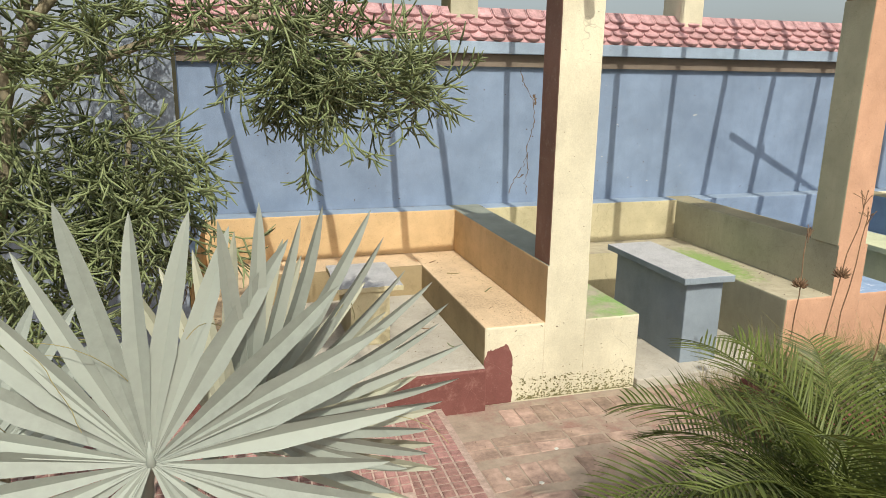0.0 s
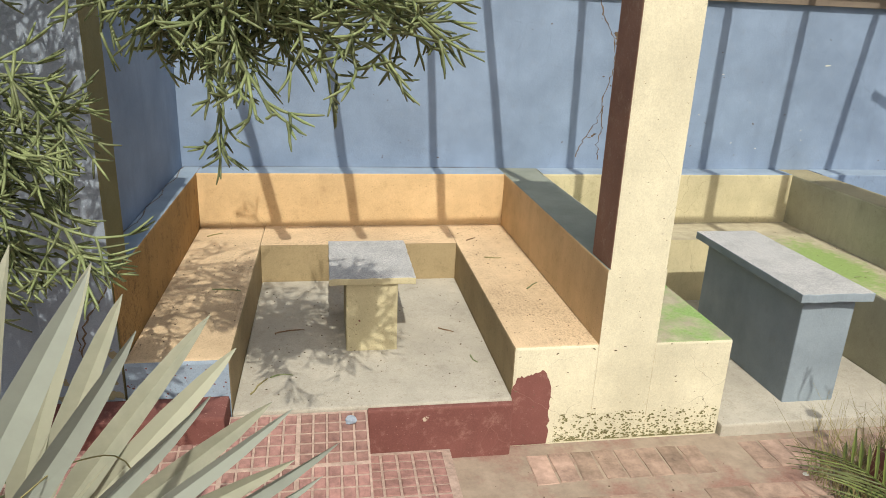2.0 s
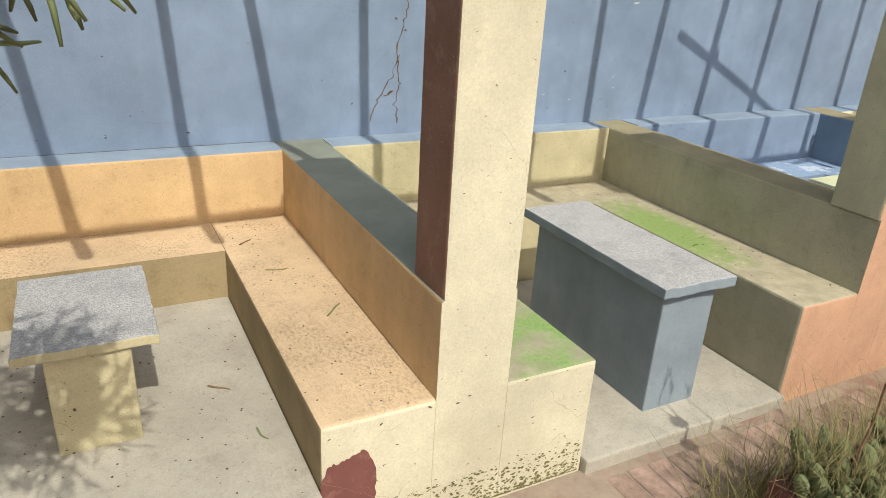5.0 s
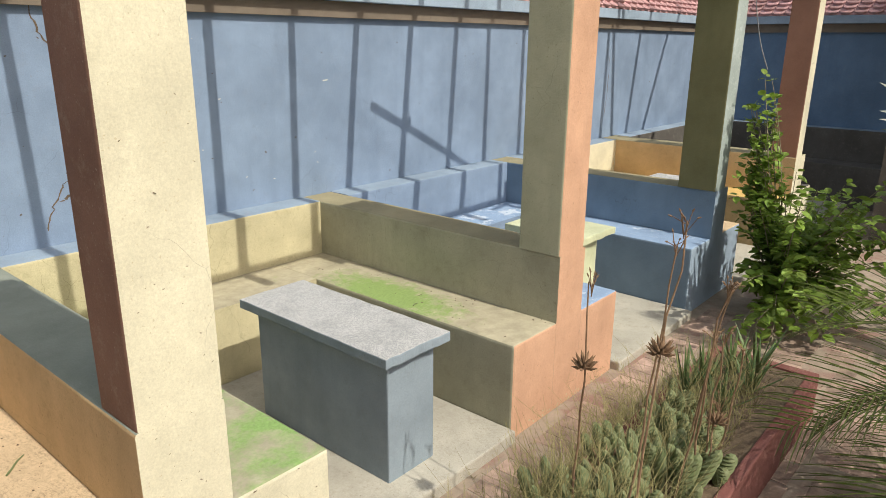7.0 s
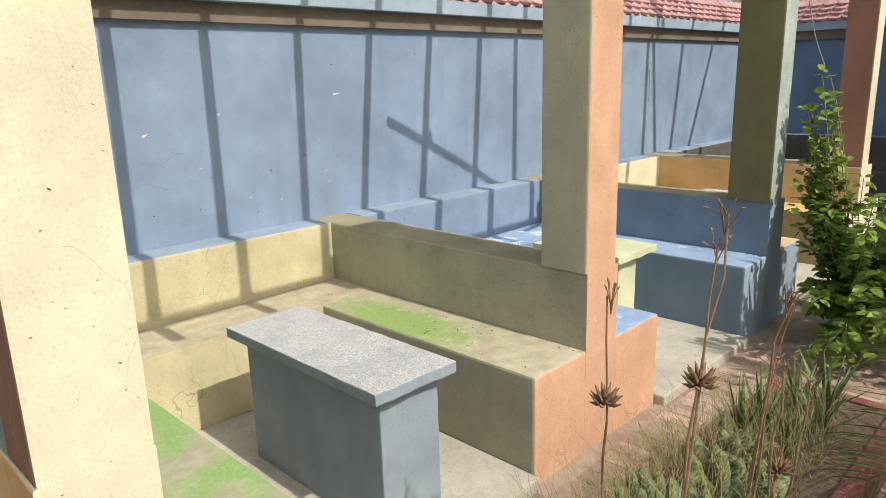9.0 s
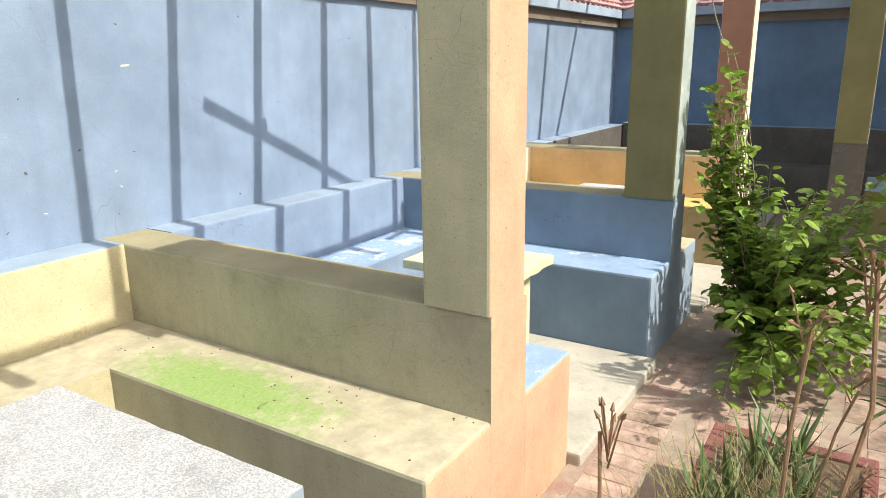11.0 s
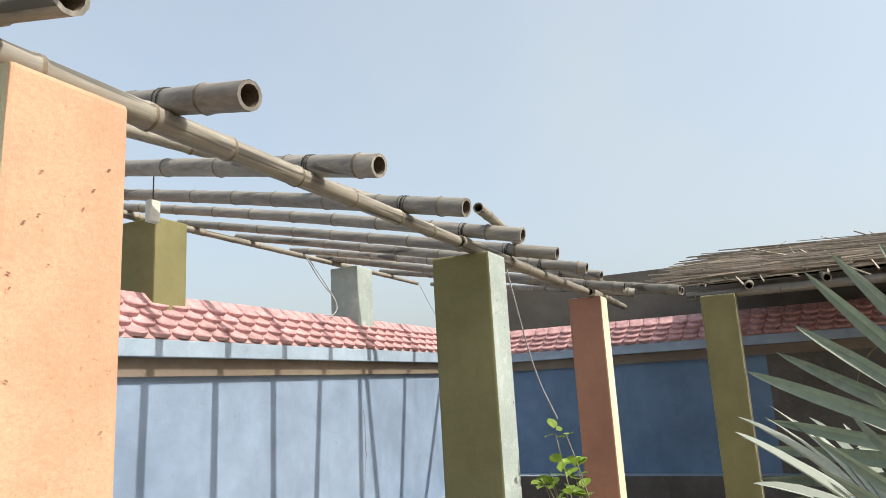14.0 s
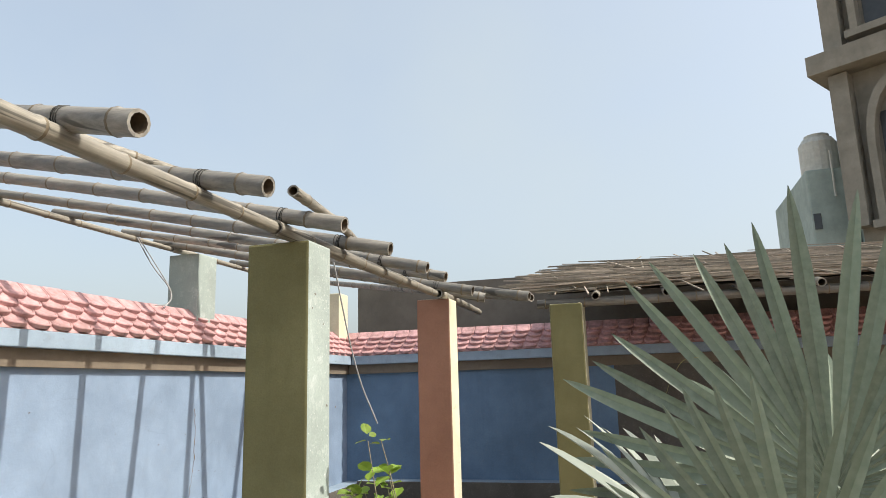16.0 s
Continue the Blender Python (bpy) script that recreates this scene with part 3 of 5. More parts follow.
# posts standing on the wall
for x, m1, m2 in ((1.94, OLIVE_DARK, OLIVE), (4.29, CREAM, CREAM), (6.59, OLIVE_DARK, OLIVE_DARK), (8.9, PALEGREEN, PALEGREEN), (11.75, CREAM, CREAM)):
    g = Geo()
    g.box(x, x + 0.26, 6.36, 6.66, 2.3, 3.2, mats=[0, 1, 1, 1, 1, 1])
    solo("wall_post", g, [m1, m2], "short plastered post behind the tiled wall top", "post", "posts on the wall", bevel=0.01)

# ---- bamboo pergola ----
def bamboo(p0, p1, r, seed, label="weathered grey bamboo pole lashed with wire", group="pergola poles", nd=0.31, bend=0.015):
    rr = random.Random(seed)
    p0, p1 = Vector(p0), Vector(p1)
    d = p1 - p0
    L = d.length
    d.normalize()
    sag = Vector((rr.uniform(-bend, bend), rr.uniform(-bend, bend), rr.uniform(-bend, bend)))
    at = lambda s: p0 + d * s + sag * math.sin(math.pi * s / L)
    g = Geo()
    k = rr.uniform(0.05, nd)
    nodes = []
    while k < L:
        nodes.append(k)
        k += nd * rr.uniform(0.85, 1.15)
    pts, rad = [at(0)], [r]
    for k in nodes:
        t = 1 - 0.25 * k / L
        for o, q in ((-0.02, 1.0), (-0.006, 1.1), (0.004, 1.1), (0.012, 0.98)):
            pts.append(at(min(max(k + o, 0.001), L)))
            rad.append(r * t * q)
    pts.append(at(L))
    rad.append(r * 0.75)
    g.tube(pts, rad, 12, caps=False)
    for i in range(len(nodes)):
        for k in range(12):
            g.m[(2 + 4 * i) * 12 + k] = 2
    # hollow ends
    for a, b, q in ((0, 0.12, r), (L, L - 0.12, r * 0.75)):
        side = d.orthogonal().normalized()
        up = d.cross(side)
        ring = lambda c, rad_: [c + (side * math.cos(t_) + up * math.sin(t_)) * rad_ for t_ in [math.tau * i / 12 for i in range(12)]]
        A, B, C = ring(at(a), q), ring(at(a), q * 0.74), ring(at(b), q * 0.7)
        g.add(A + B + C, [(i, (i + 1) % 12, 12 + (i + 1) % 12, 12 + i) for i in range(12)], 0)
        g.add(B + C, [(i, (i + 1) % 12, 12 + (i + 1) % 12, 12 + i) for i in range(12)] + [tuple(range(12, 24))], 1)
    ob = solo("bamboo_pole", g, [BAMBOO if abs(d.y) > abs(d.x) else BAMBOO_X, BAMBOO_IN, BAMBOO_NODE], label, "bamboo pole", group, smooth=False)
    ob.data.shade_smooth()
    return ob, at


def lashing(parent, c, axis, r, seed):
    rr = random.Random(seed)
    axis = Vector(axis).normalized()
    side = axis.orthogonal().normalized()
    up = axis.cross(side)
    g = Geo()
    for k in range(4):
        o = Vector(c) + axis * (k - 1.5) * 0.008
        tilt = rr.uniform(-0.01, 0.01)
        g.tube([o + (side * math.cos(a) + up * math.sin(a)) * r + axis * tilt * math.sin(a) for a in [math.tau * i / 14 for i in range(15)]], [0.0017] * 15, 4, caps=False)
    part("lashing", g, WIRE, parent, "dark wire lashing")


RAFT = [(0.40, -0.8), (0.92, -0.5), (1.54, -0.25), (2.13, -0.62), (2.56, -0.13), (3.08, 0.0), (3.65, -0.02), (4.25, 0.08), (4.69, 0.37), (5.28, 0.37), (5.91, 0.25), (6.5, 0.05),
        (7.1, 0.02), (7.71, 0.0), (8.12, 0.28), (8.82, 0.06), (9.24, -0.46), (9.33, 0.6), (9.45, 1.7)]
for i, (x, dx) in enumerate(RAFT):
    y0 = 3.935 + rnd.uniform(-0.015, 0.015)
    if x > 9.3:
        y0 = 3.6
    p0, p1 = (x, y0, 2.705 + rnd.uniform(-0.01, 0.01)), (x + dx, 6.72, 3.315)
    r = rnd.uniform(0.034, 0.04)
    ob, at = bamboo(p0, p1, r, 100 + i)
    d = (Vector(p1) - Vector(p0)).normalized()
    lashing(ob, at((4.22 - y0) / d.y), d, r * 1.0, i)
for i, (x0, x1) in enumerate(((-0.7, 2.3), (2.0, 4.7), (4.2, 7.0), (6.45, 9.3), (8.8, 10.3))):
    z = 2.7
    bamboo((x0, 4.2 + 0.02 * (i % 2), z), (x1, 4.24 - 0.02 * (i % 2), z + 0.006), 0.035, 300 + i, bend=0.006)
    bamboo((x0, 6.56, 3.233), (x1 + 0.2, 6.58, 3.233), 0.026, 340 + i, bend=0.004)
bamboo((6.25, 4.03, 2.79), (7.5, 4.25, 2.80), 0.024, 361)
bamboo((5.03, 5.03, 3.03), (6.35, 4.53, 2.92), 0.028, 362)

# ---- thatched roof of the wing ----
t = thing("thatched_roof", "grey weathered cane thatch roof on bamboo", "roof", (11, 0, 2.7))
g = Geo()
rr = random.Random(5)
for i in range(2600):
    u = rr.random() ** 1.3
    y = rr.uniform(-4.5, 3.5)
    x = 9.7 + u * 3.0
    z = 2.78 + u * 0.64 + rr.uniform(0, 0.08)
    Lc = rr.uniform(0.5, 1.6)
    a = rr.gauss(0, 0.13) + (1.5 if rr.random() < 0.07 else 0)
    dx, dy = math.sin(a) * Lc / 2, math.cos(a) * Lc / 2
    r = rr.uniform(0.006, 0.012)
    g.tube([(x - dx, y - dy, z - dx * 0.25), (x + dx, min(y + dy, 3.95 - 0.4 * u * rr.random()), z + dx * 0.25 + rr.uniform(-0.03, 0.04))], [r, r * 0.7], 4)
tagged(part("canes", g, CANE, t, "loose grey canes"), kind="stuff")
g = Geo()
g.add([(9.7, -5, 2.78), (9.7, 3.5, 2.78), (12.8, 3.5, 3.42), (12.8, -5, 3.42)], [(0, 3, 2, 1)])
g.add([(9.7, -5, 2.75), (9.7, 3.5, 2.75), (12.8, 3.5, 3.39), (12.8, -5, 3.39)], [(0, 1, 2, 3)])
part("mat", g, CANE, t)
for i in range(8):
    bamboo((9.55, 3.1 - i * 0.55, 2.70), (12.4, 3.1 - i * 0.55, 3.27), 0.034, 400 + i, group="thatch rafters", label="bamboo rafter under the thatch")
bamboo((9.75, 3.6, 2.68), (9.8, -4.5, 2.68), 0.04, 420, group="thatch rafters", label="bamboo beam under the thatch")

# ---- house and tower beyond the roofs ----
t = thing("tower_building", "grey plastered tower with pointed arch windows", "building", (22, -1.7, 0))
ux, uy = -0.55, -0.835          # along the facade, towards the walker
nx_, ny_ = -0.835, 0.55         # out of the facade
def fpt(s, o, z):
    return (22.0 + ux * (s + 0.42) + nx_ * o, -1.75 + uy * (s + 0.42) + ny_ * o, z)


def fbox(g, s0, s1, o0, o1, z0, z1, mat=0):
    v = [fpt(s, o, z) for z in (z0, z1) for o in (o0, o1) for s in (s0, s1)]
    g.add(v, [(0, 4, 6, 2), (1, 3, 7, 5), (0, 1, 5, 4), (2, 6, 7, 3), (0, 2, 3, 1), (4, 5, 7, 6)], mat)


g = Geo()
fbox(g, 0.15, 9, -7, -0.35, 0, 18)
part("wall", g, TOWER, t)
g = Geo()
fbox(g, -0.35, 9.3, -7, 0.35, 9.25, 9.75)
part("cornice", g, TOWER, t, "projecting concrete cornice", bevel=0.03)
for s in (0.0, 2.35, 4.7, 7.05):
    for z0, z1 in ((5.4, 9.2), (9.8, 18)):
        g = Geo()
        fbox(g, s, s + 0.42, -0.34, 0.05, z0, z1)
        part("pier", g, TOWER, t, bevel=0.03)


def arch(s0, s1, zb, zs, za, o, g, depth, width):
    """A pointed arch band: jambs and two arcs."""
    c = (s0 + s1) / 2
    path = [(s0, zb), (s0, zs)] + [(s0 + (c - s0) * (1 - math.cos(a)), zs + (za - zs) * math.sin(a)) for a in (0.3, 0.6, 0.9, 1.2, 1.5)]
    path = path + [(2 * c - s, z) for s, z in reversed(path)]
    for (sa, z_a), (sb, z_b) in zip(path, path[1:]):
        q = lambda s, z, k, oo: fpt(c + (s - c) * k, oo, zb + (z - zb) * (1 - (1 - k) * 0.3))
        v = [q(sa, z_a, 1, o), q(sb, z_b, 1, o), q(sb, z_b, 1 - width, o), q(sa, z_a, 1 - width, o),
             q(sb, z_b, 1 - width, o - depth), q(sa, z_a, 1 - width, o - depth), q(sa, z_a, 1, o - depth), q(sb, z_b, 1, o - depth)]
        g.add(v, [(0, 1, 2, 3), (3, 2, 4, 5), (0, 6, 7, 1)])


for s in (0.42, 2.77, 5.12):
    for zb, zs, za in ((5.5, 7.4, 8.9), (10.2, 12.5, 14)):
        g = Geo()
        arch(s + 0.2, s + 1.73, zb, zs, za, 0.0, g, 0.3, 0.22)
        win = part("window", g, TOWER, t, "pointed arch window")
        g = Geo()
        fbox(g, s + 0.45, s + 1.48, -0.345, -0.3, zb + 0.1, zs + 0.7)
        part("pane", g, GLASS, win)
        g = Geo()
        fbox(g, s + 0.1, s + 1.83, -0.34, 0.12, zb - 0.2, zb - 0.02)
        part("sill", g, TOWER, win)

t = thing("mint_house", "mint green rendered house with a rooftop stair room", "building", (23.5, -1, 0))
g = Geo()
g.box(22.6, 27, -2.55, -1.5, 0, 7.15)
part("wall", g, MINT, t, bevel=0.05)
g = Geo()
g.box(22.45, 27, -3.6, -2.56, 0, 7.6)
part("stair_room", g, MINT, t, bevel=0.05)
g = Geo()
g.box(22.57, 22.62, -1.72, -1.55, 5.6, 6.0)
part("window", g, GLASS, t)
t = thing("water_tank", "cream plastic rooftop water tank", "water tank", (23.2, -2.0, 7.15))
g = Geo()
g.tube([(23.2, -2.0, 7.14), (23.2, -2.0, 7.95), (23.2, -2.0, 8.1)], [0.46, 0.46, 0.36], 20)
part("body", g, TANK, t, smooth=False)
g = Geo()
g.tube([(23.2, -2.0, 8.1), (23.2, -2.0, 8.2)], [0.3, 0.3], 14)
part("lid", g, TANK, t)
g = Geo()
g.tube([(22.56, -2.1, 7.6), (22.56, -2.1, 6.4)], [0.03, 0.03], 6)
part("pipe", g, TANK, t)

# ---- plants ----
def frame_of(mid, normal):
    y = Vector(mid).normalized()
    z = Vector(normal)
    z = (z - y * z.dot(y)).normalized()
    x = y.cross(z)
    return Matrix((x, y, z)).transposed()


def fan_leaf(hub, mid, normal, L, n, span, seed, base, parent, mat, droop=0.12, cup=0.16):
    """A costapalmate leaf: folded blades joined near the hub, free and tapering beyond, on a stalk."""
    rr = random.Random(seed)
    R = frame_of(mid, normal)
    hub = Vector(hub)
    g = Geo()
    step = radians(span) / n
    for i in range(n):
        a = -radians(span) / 2 + step * (i + 0.5) + rr.uniform(-0.2, 0.2) * step
        le = L * (1 - 0.22 * (abs(a) / math.pi) ** 2) * rr.uniform(0.9, 1.05)
        twist = rr.uniform(-0.3, 0.3)
        fold = rr.uniform(0.25, 0.6)
        cols = []
        dr = droop * rr.uniform(0.4, 1.8)
        bend = rr.uniform(-0.05, 0.05)
        for k, (s, w) in enumerate(((0.02, 0.25), (0.2, 1.0), (0.46, 1.0), (0.58, 0.9), (0.74, 0.8), (0.87, 0.56), (0.95, 0.3), (1.0, 0.03))):
            r_ = le * s
            half = math.tan(step / 2) * le * min(s, 0.46) * w * 1.06 if s > 0.03 else 0.004
            aa = a + bend * max(0, s - 0.4)
            tw = twist * (0.25 + max(0.0, s - 0.3) * 1.8) * min(s * 4, 1)
            cz = cup * r_ - dr * L * max(0, s - 0.3) ** 2 * 1.6
            c = Vector((math.sin(aa) * r_, math.cos(aa) * r_, cz))
            sd = Vector((math.cos(aa), -math.sin(aa), 0))
            sd = (sd * math.cos(tw) + Vector((0, 0, 1)) * math.sin(tw))
            nn = Vector((0, 0, 1))
            cols.append((c - sd * half + nn * half * fold, c - nn * half * fold * 0.2, c + sd * half + nn * half * fold))
        v = [hub + R @ p for q in cols for p in q]
        f = []
        for k in range(len(cols) - 1):
            o = k * 3
            f += [(o, o + 1, o + 4, o + 3), (o + 1, o + 2, o + 5, o + 4)]
        g.add(v, f)
    leaf = part("leaf", g, mat, parent)
    # stalk
    b = Vector(base)
    g = Geo()
    pts = [b.lerp(hub, k / 6) + Vector((0, 0, 0.12)) * math.sin(math.pi * k / 6) for k in range(7)]
    pts.append(hub + R @ Vector((0, 0.06, 0.004)))
    g.tube(pts, [0.028, 0.024, 0.021, 0.019, 0.017, 0.015, 0.013, 0.004], 8)
    part("stalk", g, mat, leaf, smooth=True)
    # loose threads curling off the blades
    for k in range(3):
        g = Geo()
        a = rr.uniform(-1.6, 1.6)
        p = hub + R @ Vector((math.sin(a) * L * 0.6, math.cos(a) * L * 0.6, 0.1 * L))
        q = [p]
        d = Vector((rr.uniform(-1, 1), rr.uniform(-1, 1), rr.uniform(-0.2, 1))).normalized()
        for j in range(9):
            d = (d + Vector((rr.uniform(-0.25, 0.25), rr.uniform(-0.25, 0.25), -0.22))).normalized()
            q.append(q[-1] + d * 0.028)
        g.tube(q, [0.0012] * len(q), 3)
        part("thread", g, STRAW, leaf)
    return leaf


def fan_trunk(t, base, h, r, seed):
    g = Geo()
    rr = random.Random(seed)
    b = Vector(base)
    g.tube([b + Vector((0, 0, -0.03 + h * k / 6)) for k in range(7)], [r * (1.25 - 0.35 * k / 6) for k in range(7)], 12)
    for k in range(26):
        a = k * 2.4
        z = h * (0.15 + 0.85 * k / 26)
        d = Vector((math.cos(a), math.sin(a), 0))
        g.tube([b + d * r * 0.8 + Vector((0, 0, z)), b + d * r * 1.3 + Vector((0, 0, z + 0.07)), b + d * r * 1.5 + Vector((0, 0, z + 0.15))], [0.04, 0.03, 0.012], 6)
    part("trunk", g, BARK, t)


B0 = (-0.3, 2.35, 0.0)
t = thing("fan_palm", "silver-grey fan palm with broad folded leaves", "palm", B0)
fan_trunk(t, B0, 0.45, 0.1, 3)
top = (-0.3, 2.35, 0.42)
fan_leaf((-0.2, 1.95, 1.13), (0.0, 0.1, 0.66), (-0.05, -0.62, 0.12), 0.69, 27, 320, 11, top, t, FANLEAF, 0.05, 0.1)
fan_leaf((0.045, 2.066, 1.135), (0.63, 0.12, 0.32), (0.144, -0.44, -0.09), 0.69, 17, 150, 12, top, t, FANLEAF, 0.06, 0.08)
fan_leaf((-0.02, 2.5, 0.86), (0.5, 0.1, 0.5), (0.1, -0.6, 0.3), 0.72, 15, 150, 13, top, t, FANLEAF_DRY, 0.12, 0.12)
fan_leaf((-0.75, 2.3, 0.95), (-0.6, 0.1, 0.5), (0.1, -0.5, 0.5), 0.62, 24, 290, 14, top, t, FANLEAF, 0.1)
fan_leaf((-0.45, 1.9, 0.62), (-0.4, -0.5, 0.1), (0.0, -0.25, 0.8), 0.55, 20, 240, 15, top, t, FANLEAF, 0.25)
B1 = (7.05, 1.75, 0.0)
t = thing("fan_palm", "large green-silver fan palm standing before the thatch", "palm", B1)
fan_trunk(t, B1, 0.85, 0.13, 4)
top = (7.05, 1.75, 0.8)
fan_leaf((6.75, 2.14, 1.62), (-0.02, 0.06, 0.9), (-0.9, 0.2, 0.05), 1.04, 38, 320, 21, top, t, FANLEAF2, 0.05, 0.16)
fan_leaf((6.0, 2.4, 1.42), (0.0, 0.1, 0.5), (-0.5, 0.2, 0.15), 0.6, 13, 115, 22, top, t, FANLEAF2, 0.05, 0.3)
# Paler material on this one leaf puts its sunlight into the colour.
fan_leaf((6.6, 2.62, 1.4), (-0.15, 0.6, 0.42), (-0.3, -0.45, 0.7), 0.66, 22, 240, 23, top, t, FANLEAF, 0.12, 0.15)
fan_leaf((7.35, 2.05, 1.5), (0.2, 0.3, 0.6), (-0.6, -0.4, 0.3), 0.8, 28, 280, 24, top, t, FANLEAF2, 0.08)
fan_leaf((6.7, 1.45, 1.55), (-0.2, -0.4, 0.6), (-0.8, 0.3, 0.3), 0.85, 30, 280, 25, top, t, FANLEAF2, 0.08)


def date_palm(at, n, L, seed, label, spread=None, rise=(0.2, 1.3), h=0.35):
    rr = random.Random(seed)
    t = thing("date_palm", label, "palm", at)
    b = Vector(at)
    g = Geo()
    g.tube([b + Vector((0, 0, -0.03)), b + Vector((0, 0, h * 0.5)), b + Vector((0, 0, h))], [0.1, 0.12, 0.08], 10)
    for k in range(24):
        a = k * 2.4
        d = Vector((math.cos(a), math.sin(a), 0))
        z = h * k / 24
        g.tube([b + d * 0.08 + Vector((0, 0, z)), b + d * 0.15 + Vector((0, 0, z + 0.08))], [0.03, 0.012], 5)
    part("trunk", g, BARK, t)
    for k in range(n):
        a = spread[0] + (spread[1] - spread[0]) * (k + rr.random()) / n if spread else k * 2.39996
        el = rise[0] + (rise[1] - rise[0]) * ((k * 0.618) % 1 if spread else k / n)
        le = L * rr.uniform(0.85, 1.1)
        d = Vector((math.cos(a) * math.cos(el), math.sin(a) * math.cos(el), math.sin(el)))
        p = b + Vector((0, 0, h))
        pts = [p]
        m = 22
        for j in range(m):
            d = (d + Vector((0, 0, -0.062 * (0.5 + j / m)))).normalized()
            pts.append(pts[-1] + d * le / m)
        g = Geo()
        g.tube(pts, [0.008 * (1 - 0.85 * j / m) + 0.001 for j in range(m + 1)], 5)
        for j in range(3, m + 1):
            for sub in (0.0, 0.5):
                if j == m and sub:
                    continue
                q = pts[j] if sub == 0 else pts[j].lerp(pts[j + 1], sub)
                ax = (pts[min(j + 1, m)] - pts[j - 1]).normalized()
                s = ax.cross(Vector((0, 0, 1)))
                if s.length < 0.05:
                    s = Vector((1, 0, 0))
                s.normalize()
                u = s.cross(ax)
                ll = le * 0.37 * (math.sin(math.pi * (0.18 + 0.76 * j / m)) ** 0.7) * rr.uniform(0.85, 1.1)
                for side in (-1, 1):
                    dd = (s * side * 0.8 + ax * 0.62 + u * rr.uniform(0.1, 0.35)).normalized()
                    w = 0.0047
                    wv = (ax - dd * ax.dot(dd)).normalized() * w
                    v = []
                    for e, ww in ((0, 0.6), (0.35, 1.0), (0.7, 0.7), (1.0, 0.05)):
                        c = q + dd * ll * e + Vector((0, 0, -0.16 * ll * e * e))
                        v += [c - wv * ww + u * 0.002 * ww, c - u * 0.001, c + wv * ww + u * 0.002 * ww]
                    g.add(v, [f for o in (0, 3, 6) for f in ((o, o + 1, o + 4, o + 3), (o + 1, o + 2, o + 5, o + 4))])
        part("frond", g, DATE, t)
    return t


date_palm((2.08, 1.84, 0.0), 50, 0.91, 31, "young green date palm with arching fronds", rise=(-0.1, 1.3), h=0.48)
date_palm((4.85, 1.84, 0.0), 20, 1.3, 32, "green date palm beside the planter", spread=(radians(75), radians(300)), rise=(0.15, 1.0), h=0.5)


